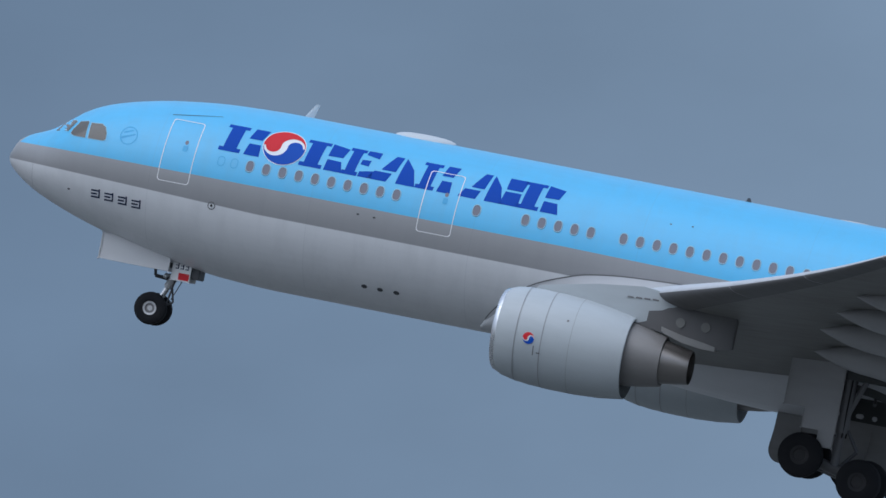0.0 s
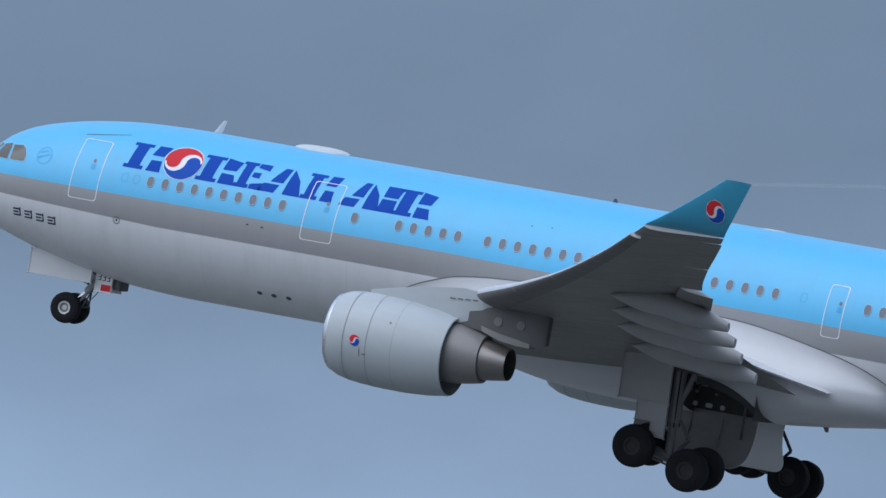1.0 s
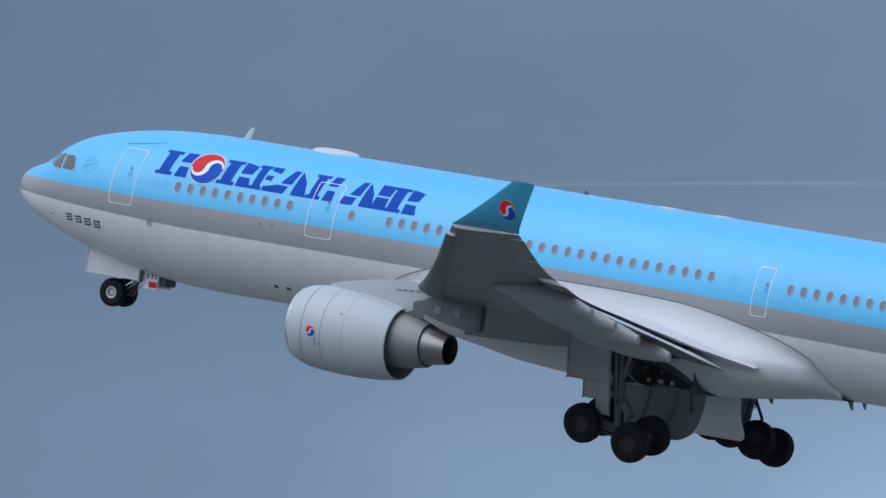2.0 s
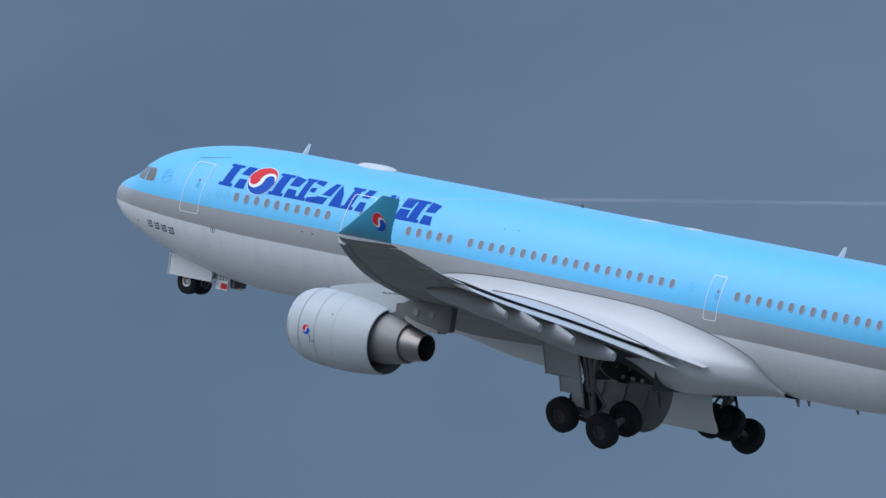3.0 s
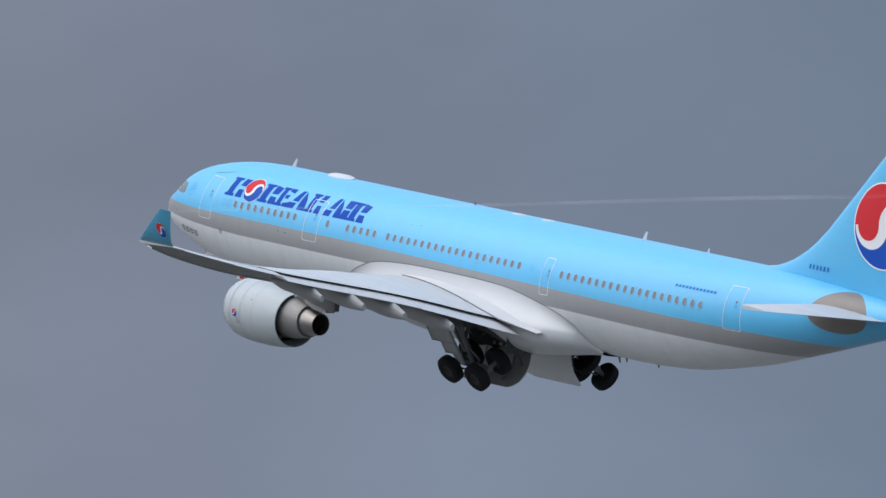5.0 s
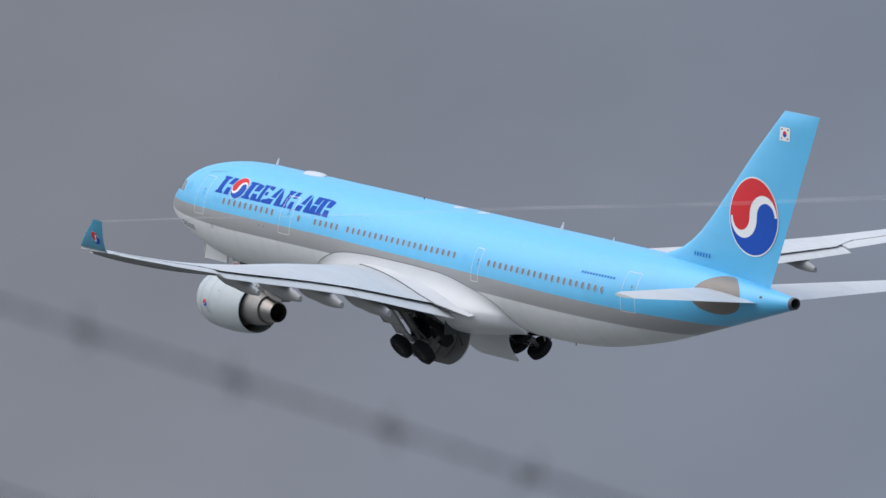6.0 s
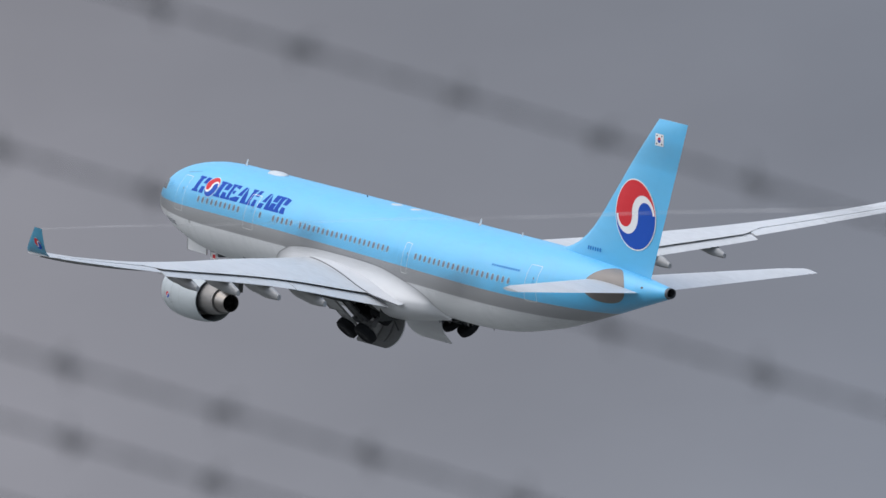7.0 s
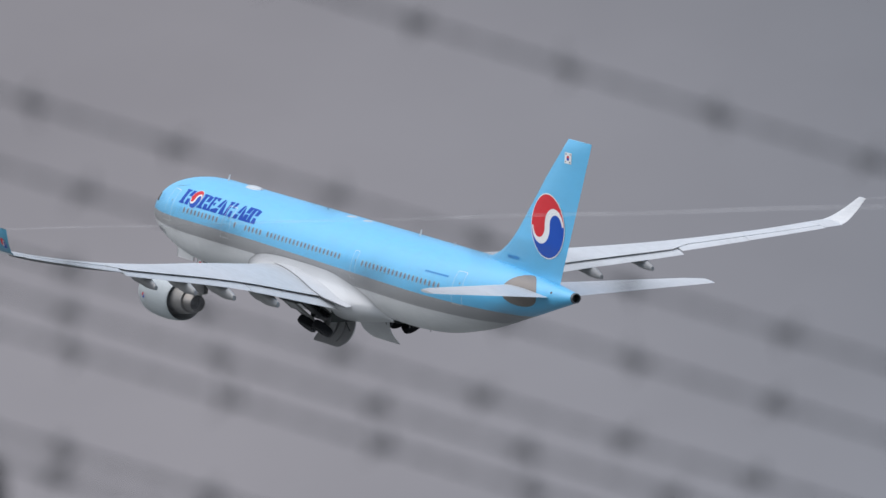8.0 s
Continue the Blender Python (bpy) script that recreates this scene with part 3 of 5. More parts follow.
def build_tailplane(side):
    rr = []
    for s in lerp_list(0, 1, 10):
        y = 0.7 + 9.0 * s
        x0, ch, z = 50.4 + 5.35 * s, 5.3 - 3.15 * s, 1.62 + 0.85 * s
        if s == 1:
            x0, ch = x0 + 0.4, ch - 0.45
        rr.append([Vector((x0 + px, side * y, z + pz)) for px, pz in [(a, b - 0.06 * ch * (a / ch) * (1 - a / ch)) for a, b in foil(ch, 0.095, n=12)]])
    v, f = loft(rr)
    return mesh_part("tailplane", v, f, WING_GREY, airliner, "pale grey swept tailplane")


tails = [build_tailplane(-1), build_tailplane(1)]


# ---- engines ----
def revolve(profile, centre, n=48, droop=0.0):
    rings = []
    for x, r in [(x + 0.06, r) for x, r in profile]:
        rings.append([Vector((x, centre[1] + r * math.cos(2 * math.pi * k / n), centre[2] - droop * (x - centre[0]) + r * math.sin(2 * math.pi * k / n))) for k in range(n)])
    return loft(rings, False, False)


def build_engine(side):
    c = (19.0, side * 9.6, -2.53)
    d = 0.035
    core = (19.0, c[1], -2.40)
    v, f = revolve([(19.06, 1.30), (19.25, 1.385), (19.6, 1.45), (20.1, 1.49), (20.8, 1.50), (21.6, 1.475), (22.4, 1.40), (23.08, 1.28), (23.10, 1.25), (22.9, 1.24), (22.0, 1.22)], c, droop=d)
    nac = mesh_part("engine_nacelle", v, f, NACELLE_GREY, airliner, "light-grey fan cowl with a small round emblem")
    v, f = revolve([(19.058, 1.302), (18.96, 1.27), (18.91, 1.22), (18.93, 1.16), (19.05, 1.11), (19.4, 1.10)], c, droop=d)
    mesh_part("inlet_lip", v, f, LIP_METAL, nac, "bare metal inlet lip")
    v, f = revolve([(19.4, 1.10), (20.2, 1.18), (20.25, 0.3), (19.7, 0.02)], c, droop=d)
    mesh_part("fan", v, f, DARK_METAL, nac)
    v, f = revolve([(21.9, 1.20), (22.0, 1.0), (22.6, 1.02), (23.1, 0.99), (23.7, 0.88), (24.15, 0.78), (24.16, 0.70)], core, droop=d)
    mesh_part("core_cowl", v, f, CORE_METAL, nac, "dark heat-stained core cowl")
    v, f = revolve([(24.06, 0.60), (24.08, 0.69), (24.6, 0.60), (25.02, 0.52), (25.02, 0.495), (24.5, 0.51), (24.2, 0.51)], core, droop=d)
    mesh_part("exhaust_nozzle", v, f, NOZZLE_METAL, nac, "bare metal exhaust nozzle")
    v, f = revolve([(24.3, 0.56), (24.35, 0.28), (24.8, 0.14), (24.9, 0.01)], core, droop=d)
    mesh_part("exhaust_plug", v, f, SOOT, nac)
    # pylon
    rr = []
    for x, zt, zb, w in ((19.9, -1.00, -1.10, 0.02), (20.6, -0.84, -1.4, 0.16), (21.8, -0.60, -1.5, 0.22), (23.2, -0.42, -1.55, 0.25), (23.9, -0.48, -1.28, 0.255), (24.5, -0.56, -1.02, 0.25)):
        rr.append([Vector((x, c[1] + px, pz)) for px, pz in ((-w, zt), (-w * 1.0, (zt + zb) / 2), (-w * 0.8, zb), (w * 0.8, zb), (w, (zt + zb) / 2), (w, zt))])
    v, f = loft(rr)
    aft = []
    for x, zt, zb, w in ((22.9, -0.60, -1.60, 0.22), (24.22, -0.6, -1.72, 0.24), (25.0, -0.5, -1.92, 0.27), (25.7, -0.55, -1.93, 0.26), (26.15, -0.6, -1.86, 0.22), (26.25, -0.65, -1.80, 0.16)):
        aft.append([Vector((x, c[1] + px, pz)) for px, pz in ((-w, zt), (-w * 1.0, (zt + zb) / 2), (-w * 0.8, zb), (w * 0.8, zb), (w, (zt + zb) / 2), (w, zt))])
    mesh_part("pylon_aft_fairing", *loft(aft), PYLON_DARK, nac, "dark sooty rear pylon fairing")
    shield = []
    for x, zt, zb, w in ((23.75, -1.45, -1.52, 0.10), (24.1, -1.55, -1.72, 0.27), (24.7, -1.68, -1.90, 0.30), (25.3, -1.76, -1.97, 0.30), (25.75, -1.84, -1.97, 0.28)):
        shield.append([Vector((x, c[1] + px, pz)) for px, pz in ((-w, zt), (-w * 0.9, zb), (w * 0.9, zb), (w, zt))])
    mesh_part("heat_shield", *loft(shield), HEAT_SHIELD, nac, "pale bare-metal heat shield above the nozzle")
    mesh_part("engine_pylon", v, f, NACELLE_GREY, nac)
    return nac


engines = [build_engine(-1), build_engine(1)]


# ---- landing gear ----
def wheel_mesh(r, w):
    prof = [(-w / 2 * 0.62, r * 0.16), (-w / 2 * 0.62, r * 0.27), (-w / 2 * 0.80, r * 0.30), (-w / 2 * 0.86, r * 0.42), (-w / 2, r * 0.50), (-w / 2, r * 0.82), (-w / 2 * 0.72, r * 0.97), (0, r), (w / 2 * 0.72, r * 0.97), (w / 2, r * 0.82), (w / 2, r * 0.50), (w / 2 * 0.86, r * 0.42), (w / 2 * 0.80, r * 0.30), (w / 2 * 0.62, r * 0.27), (w / 2 * 0.62, r * 0.16)]
    n = 32
    verts = [Vector((rr * math.cos(2 * math.pi * k / n), y, rr * math.sin(2 * math.pi * k / n))) for y, rr in prof for k in range(n)]
    faces, slots = [], []
    for i in range(len(prof) - 1):
        for k in range(n):
            faces.append((i * n + k, i * n + (k + 1) % n, (i + 1) * n + (k + 1) % n, (i + 1) * n + k))
            slots.append(2 if i in (0, 1, len(prof) - 3, len(prof) - 2) else 1 if i in (2, len(prof) - 4) else 0)
    faces += [tuple(range(n)), tuple((len(prof) - 1) * n + k for k in range(n - 1, -1, -1))]
    slots += [1, 1]
    return verts, faces, slots


def add_wheel(parent, at, r, w, hub):
    v, f, s = wheel_mesh(r, w)
    ob = mesh_part("wheel", v, f, [TYRE, hub, HUB_DARK if hub is HUB_DARK else SCUFF], parent, slots=s)
    ob.location = at
    return ob


MAIN_HINGE = (29.25, 5.3, -1.2)


def build_main_gear(side):
    """Origin at the leg's hinge; hangs along -z."""
    leg = joined(rod((0, 0, 0.1), (0, 0, -2.45), 0.23, 16), rod((0, 0, -2.3), (0, 0, -3.6), 0.14, 16), rod((-0.9, 0, -0.05), (0.9, 0, -0.05), 0.15, 12), rod((0.0, -side * 0.1, -1.9), (0.1, -side * 0.75, -1.3), 0.10, 10), rod((0.75, 0, -0.1), (0.1, 0, -1.9), 0.09, 10), rod((-0.75, 0, -0.1), (-0.1, 0, -1.9), 0.09, 10))
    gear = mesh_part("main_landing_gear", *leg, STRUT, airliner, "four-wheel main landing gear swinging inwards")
    gear.location = (MAIN_HINGE[0], side * MAIN_HINGE[1], MAIN_HINGE[2])
    link = joined(rod((0.22, 0, -2.35), (0.62, 0, -2.95), 0.06, 8), rod((0.62, 0, -2.95), (0.16, 0, -3.5), 0.06, 8), rod((-0.2, 0, -1.9), (-0.85, 0, -3.4), 0.05, 8))
    mesh_part("torque_link", *link, DARK_METAL, gear)
    hoses = joined(*[rod((0.26 * math.cos(a), 0.26 * math.sin(a), -0.3), (0.2 * math.cos(a), 0.2 * math.sin(a), -2.6), 0.025, 6) for a in (0.6, 1.4, 2.5, 4.0, 5.2)])
    mesh_part("brake_hose", *hoses, SOOT, gear)
    truck = joined(rod((-1.15, 0, 0), (1.15, 0, 0), 0.17, 12), rod((-1.0, -0.75, 0), (-1.0, 0.75, 0), 0.12, 12), rod((1.0, -0.75, 0), (1.0, 0.75, 0), 0.12, 12), rod((-1.0, 0.25, -0.2), (1.0, 0.25, -0.2), 0.04, 8), rod((-1.0, -0.25, -0.2), (1.0, -0.25, -0.2), 0.04, 8))
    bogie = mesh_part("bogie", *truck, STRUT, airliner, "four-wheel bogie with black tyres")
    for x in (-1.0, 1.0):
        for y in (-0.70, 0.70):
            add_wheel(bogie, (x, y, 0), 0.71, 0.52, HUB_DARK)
    d = joined(box((-1.85, side * 0.40, -1.88), (-0.10, side * 0.46, -0.28), 0.03), box((-1.18, side * 0.395, -2.50), (-0.10, side * 0.455, -1.86), 0.03), box((-0.62, side * 0.39, -3.0), (-0.11, side * 0.45, -2.48), 0.03))
    mesh_part("leg_door", *d, FAIRING_GREY, gear, "flat off-white door on the leg")
    return gear, bogie


main_gears = [build_main_gear(-1), build_main_gear(1)]


def build_main_door(side):
    """The big belly door beside the keel, hanging open; its inner face is ribbed."""
    x0, x1, z0, z1, r = 26.4, 30.65, -3.2, -4.95, 0.5
    outline = [(x0, z0), (x1, z0)]
    outline += [(x1 - r + r * math.cos(a), z1 + r - r * math.sin(a)) for a in (math.pi / 2 * k / 8 for k in range(9))]
    outline += [(x0 + 0.55 - 0.55 * math.sin(a), z1 + 0.55 - 0.55 * math.cos(a)) for a in (math.pi / 2 * k / 6 for k in range(7))]
    bow = lambda z: 1.22 + 1.0 * ((z0 - z) / (z0 - z1)) ** 2.6        # curls outboard at its foot
    bm = bmesh.new()
    vs = [bm.verts.new((x, 0, z)) for x, z in outline]
    bm.faces.new(vs)
    bmesh.ops.triangulate(bm, faces=bm.faces[:])
    for k in range(1, 10):
        bmesh.ops.bisect_plane(bm, geom=bm.verts[:] + bm.edges[:] + bm.faces[:], plane_co=(0, 0, z0 + (z1 - z0) * k / 10), plane_no=(0, 0, 1))
    bm.verts.index_update()
    flat = [v.co.copy() for v in bm.verts]
    tri = [[v.index for v in q.verts] for q in bm.faces]
    rim = [[v.index for v in e.verts] for e in bm.edges if e.is_boundary]
    bm.free()
    n = len(flat)
    verts = [Vector((p.x, side * bow(p.z), p.z)) for p in flat] + [Vector((p.x, side * (bow(p.z) - 0.07), p.z)) for p in flat]
    v, f = fix_normals(verts, tri + [[i + n for i in q[::-1]] for q in tri] + [(a, b, b + n, a + n) for a, b in rim])
    inner = []
    for q in f:
        a, b, c = v[q[0]], v[q[1]], v[q[2]]
        inner.append(1 if side * (b - a).cross(c - a).y > 0 else 0)
    door = mesh_part("main_gear_door", v, f, [WHITE_PAINT, PRIMER], airliner, "large belly door hanging open, off-white outside and primer grey inside", slots=inner)
    for x in (27.2, 28.3, 29.4):
        rib = [Vector((xx, side * (bow(z) + dy), z)) for z in lerp_list(-3.4, -4.7, 6) for xx, dy in ((x, 0.0), (x, 0.07), (x + 0.06, 0.07), (x + 0.06, 0.0))]
        mesh_part("door_rib", *loft([rib[4 * k:4 * k + 4] for k in range(7)]), PRIMER, door, smooth=False)
    arm = rod((30.2, side * 1.36, -3.95), (30.5, side * 2.2, -2.6), 0.045, 8)
    mesh_part("door_actuator", *arm, DARK_METAL, door)
    return door


doors_main = [build_main_door(-1), build_main_door(1)]

NOSE_HINGE = (6.45, 0.0, -2.10)


def build_nose_gear():
    """Origin at the hinge; hangs along -z and folds forwards."""
    leg = joined(rod((0, 0, 0.1), (0, 0, -1.25), 0.14, 14), rod((0, 0, -1.2), (0, 0, -2.05), 0.085, 12), rod((0, -0.42, -2.07), (0, 0.42, -2.07), 0.07, 10))
    g = mesh_part("nose_landing_gear", *leg, NOSE_STRUT, airliner, "twin-wheel nose gear folding forwards")
    g.location = NOSE_HINGE
    mesh_part("oleo", *rod((0, 0, -1.3), (0, 0, -1.9), 0.095, 14), CHROME, g)
    link = joined(rod((0.12, 0, -1.15), (0.42, 0, -1.55), 0.035, 8), rod((0.42, 0, -1.55), (0.1, 0, -1.95), 0.035, 8), rod((-0.1, 0, -1.0), (-0.55, 0.0, -1.15), 0.06, 8), rod((-0.55, 0, -1.15), (-0.75, 0, -0.85), 0.05, 8))
    mesh_part("torque_link", *link, DARK_METAL, g)
    stay = joined(rod((-0.05, 0.05, -0.55), (-0.78, 0.05, -0.72), 0.085, 8), rod((-0.78, 0.05, -0.72), (-0.98, 0.05, -0.55), 0.07, 8), rod((0.1, -0.1, -0.9), (0.3, -0.1, -1.75), 0.03, 8), rod((0.3, -0.1, -0.5), (0.34, -0.12, -1.5), 0.018, 6))
    mesh_part("drag_stay", *stay, DARK_METAL, g)
    for y in (-0.2, 0.2):
        mesh_part("taxi_light", *rod((-0.16, y, -0.95), (-0.26, y, -0.95), 0.09, 12), FRAME, g)
    for y in (-0.36, 0.36):
        add_wheel(g, (0, y, -2.07), 0.53, 0.36, HUB)
    return g


nose_gear = build_nose_gear()
# small aft doors with the white plate; long forward doors; open bay behind them
for side in (-1, 1):
    d = box((3.70, side * 0.68, -2.74), (6.05, side * 0.72, -1.90), 0.03)
    mesh_part("nose_gear_door", *d, WHITE_PAINT, airliner, "long white nose gear door hanging open")
    d = box((6.10, side * 0.42, -2.98), (6.72, side * 0.46, -2.30), 0.02)
    plate = mesh_part("nose_gear_plate", *d, PURE_WHITE, airliner, "small white aft gear door with dark figures and a red tag")
    if side < 0:
        for k in range(3):
            for z in (-2.60, -2.50, -2.40):
                mesh_part("mark_bar", *box((6.20 + 0.165 * k, -0.468, z), (6.31 + 0.165 * k, -0.461, z + 0.028)), INK, plate, smooth=False)
            mesh_part("mark_bar", *box((6.275 + 0.165 * k, -0.4685, -2.60), (6.31 + 0.165 * k, -0.4612, -2.38)), INK, plate, smooth=False)
        mesh_part("red_tag", *box((6.34, -0.468, -2.94), (6.70, -0.461, -2.72)), RED, plate, smooth=False)
mesh_part("nose_gear_stay", *box((6.70, -0.35, -2.85), (7.00, 0.35, -2.25), 0.03), DARK_METAL, airliner)


# ---- markings laid on the skin ----
def arc_z(s):
    """Height of the cabin skin at the arc length s above its widest line."""
    return CZ + 2.82 * math.sin(s / 2.82)


def cut_flat(outlines, step_u=0.5, step_v=0.12):
    """Flat outlines (u, v) as small triangles that can follow a curved skin."""
    bm = bmesh.new()
    for pts in outlines:
        vs = [bm.verts.new((u, v, 0)) for u, v in pts]
        bm.faces.new(vs)
    bm.normal_update()
    bmesh.ops.triangulate(bm, faces=bm.faces[:])
    us = [v.co.x for v in bm.verts]
    vv = [v.co.y for v in bm.verts]
    for lo, hi, step, no in ((min(us), max(us), step_u, (1, 0, 0)), (min(vv), max(vv), step_v, (0, 1, 0))):
        k = lo + step
        while k < hi - 1e-4:
            bmesh.ops.bisect_plane(bm, geom=bm.verts[:] + bm.edges[:] + bm.faces[:], plane_co=(k * no[0], k * no[1], 0), plane_no=no)
            k += step
    bm.verts.index_update()
    flat = [(v.co.x, v.co.y) for v in bm.verts]
    faces = [[v.index for v in q.verts] for q in bm.faces]
    bm.free()
    return flat, faces


def on_skin(name, outlines, mat, parent, out=0.006, side=-1, arc=True, label=""):
    flat, faces = cut_flat(outlines)
    verts = [skin(u, arc_z(v) if arc else v, out, side) for u, v in flat]
    if side < 0:
        faces = [q for q in faces]
    else:
        faces = [q[::-1] for q in faces]
    return mesh_part(name, verts, faces, mat, parent, label)


def strip(path, w):
    """Quads of width w along a closed path of (u, v)."""
    out = []
    n = len(path)
    cu, cv = sum(p[0] for p in path) / n, sum(p[1] for p in path) / n
    ru, rv = max(abs(p[0] - cu) for p in path), max(abs(p[1] - cv) for p in path)
    inner = [(cu + (u - cu) * (1 - w / ru), cv + (v - cv) * (1 - w / rv)) for u, v in path]
    for k in range(n):
        j = (k + 1) % n
        out.append([path[k], path[j], inner[j], inner[k]])
    return out


def rounded(u0, u1, v0, v1, r, n=4):
    pts = []
    for cu, cv, a0 in ((u1 - r, v1 - r, 0), (u0 + r, v1 - r, 90), (u0 + r, v0 + r, 180), (u1 - r, v0 + r, 270)):
        pts += [(cu + r * math.cos(radians(a0 + 90 * k / n)), cv + r * math.sin(radians(a0 + 90 * k / n))) for k in range(n + 1)]
    return pts


def arc_of(z):
    return 2.82 * math.asin(max(min((z - CZ) / 2.82, 0.99), -0.99))


# cabin windows: an oval frame round a pale pane, one mesh shared by all
def window_mesh():
    n = 14
    verts, faces, slots = [], [], []
    for ru, rv, y in ((0.152, 0.212, 0.004), (0.142, 0.20, -0.016), (0.122, 0.182, -0.016), (0.118, 0.178, -0.009)):
        verts += [Vector((ru * math.copysign(abs(math.cos(a)) ** 0.8, math.cos(a)), y, rv * math.copysign(abs(math.sin(a)) ** 0.8, math.sin(a)))) for a in (2 * math.pi * k / n for k in range(n))]
    for i in range(3):
        for k in range(n):
            faces.append((i * n + k, i * n + (k + 1) % n, (i + 1) * n + (k + 1) % n, (i + 1) * n + k))
            slots.append(0)
    faces.append(tuple(3 * n + k for k in range(n)))
    slots.append(1)
    me = bpy.data.meshes.new("cabin_window")
    me.from_pydata([tuple(v) for v in verts], [], faces)
    me.materials.append(FRAME_BLUE)
    me.materials.append(PANE)
    me.polygons.foreach_set("material_index", slots)
    me.update()
    return me


FRAME_BLUE = surface("window_surround", (0.34, 0.55, 0.68), 0.5, 0.0, spec=0.2)
WINDOW = window_mesh()


def cabin_window(x, z, side):
    ob = new("cabin_window", WINDOW)
    ob.parent = fuselage
    p = skin(x, z, 0.0, side)
    tilt = math.asin((z - CZ) / 2.82)
    ob.matrix_basis = Matrix.Translation(p) @ (pose(0, 0, 0, -math.degrees(tilt), 0, 0) if side < 0 else pose(0, 0, 0, math.degrees(tilt), 0, 180))
    return ob


ROWS = ((8.49, 0.538, 10), (15.97, 0.5, 1), (17.57, 0.535, 5), (20.78, 0.541, 20), (34.30, 0.535, 20))
for side in (-1, 1):
    for x0, pitch, count in ROWS:
        for k in range(count):
            x = x0 + pitch * k
            cabin_window(x, 1.0 - max(x - 24, 0) * 0.004, side)
    for x in (7.54, 7.97, 32.05):
        on_skin("plugged_window", strip(rounded(x - 0.12, x + 0.12, arc_of(1.0) - 0.17, arc_of(1.0) + 0.17, 0.11), 0.025), PLUG, fuselage, side=side)

# cabin doors: white painted outline, handle and small porthole
for side in (-1, 1):
    for x0, x1, z0, z1 in ((5.58, 6.66, 0.03, 2.06), (14.18, 15.32, 0.0, 1.99), (32.86, 33.52, -0.14, 1.60), (46.05, 47.15, 0.0, 2.04)):
        s0, s1 = arc_of(z0), arc_of(z1)
        outline = strip(rounded(x0, x1, s0, s1, 0.10), 0.026)
        on_skin("cabin_door", outline, PURE_WHITE, fuselage, 0.010, side, label="closed cabin door with a white painted outline")
        um = (x0 + x1) / 2
        sm = s0 + (s1 - s0) * 0.52
        grip = [rounded(um + 0.08, um + 0.24, sm - 0.10, sm + 0.10, 0.03, 2)]
        on_skin("door_handle", grip, PLUG, fuselage, 0.012, side)
        on_skin("door_porthole", [[(um + 0.16 + 0.06 * math.cos(2 * math.pi * k / 10), sm + 0.22 + 0.08 * math.sin(2 * math.pi * k / 10)) for k in range(10)]], PANE, fuselage, 0.010, side)

# name along the cabin as plain blue shapes, a block to each sign
BLOCKS = ((7.36, 8.72, 0), (10.02, 11.45, 1), (11.42, 12.42, 2), (12.28, 13.86, 3), (13.86, 15.02, 0), (15.28, 16.72, 3), (16.62, 17.28, 4), (17.18, 18.56, 1))
V0, V1 = 1.27, 2.36


def sign_shape(u0, u1, kind):
    """A stout slanted block with flared ends and a notch; no letter."""
    h = V1 - V0
    w = u1 - u0
    t = w * 0.36
    s = 0.10
    def p(a, b):
        return (u0 + w * a + s * (b - 0.5), V0 + h * b)
    foot = [[p(0, 0), p(0.52, 0), p(0.52, 0.13), p(0, 0.13)]]
    head = [[p(0, 0.87), p(0.52, 0.87), p(0.52, 1), p(0, 1)]]
    stem = [[p(0.10, 0.12), p(0.42, 0.12), p(0.42, 0.88), p(0.10, 0.88)]]
    if kind == 0:
        more = [[p(0.62, 0.0), p(1.0, 0.0), p(0.94, 0.40), p(0.66, 0.40)], [p(0.60, 0.58), p(0.92, 0.58), p(1.0, 1.0), p(0.66, 1.0)]]
    elif kind == 1:
        more = [[p(0.56, 0.50), p(0.90, 0.52), p(0.96, 0.90), p(0.56, 1.0)], [p(0.58, 0.0), p(1.0, 0.0), p(0.90, 0.36), p(0.58, 0.38)]]
    elif kind == 2:
        more = [[p(0.56, 0.82), p(1.0, 0.74), p(1.0, 1.0), p(0.56, 1.0)], [p(0.56, 0.0), p(1.0, 0.0), p(0.98, 0.26), p(0.56, 0.17)], [p(0.50, 0.42), p(0.78, 0.40), p(0.78, 0.62), p(0.50, 0.60)]]
    elif kind == 3:
        return [[p(0.0, 0.0), p(0.40, 0.0), p(0.46, 0.30), p(0.10, 0.30)], [p(0.22, 0.38), p(0.52, 0.38), p(0.56, 0.98), p(0.40, 0.98)], [p(0.60, 0.0), p(1.0, 0.0), p(0.86, 0.56), p(0.62, 0.98)]]
    else:
        return [[p(0.05, 0), p(0.95, 0), p(0.9, 0.46), p(0.1, 0.46)], [p(0.1, 0.54), p(0.9, 0.54), p(0.95, 1), p(0.05, 1)]]
    return foot + head + stem + more


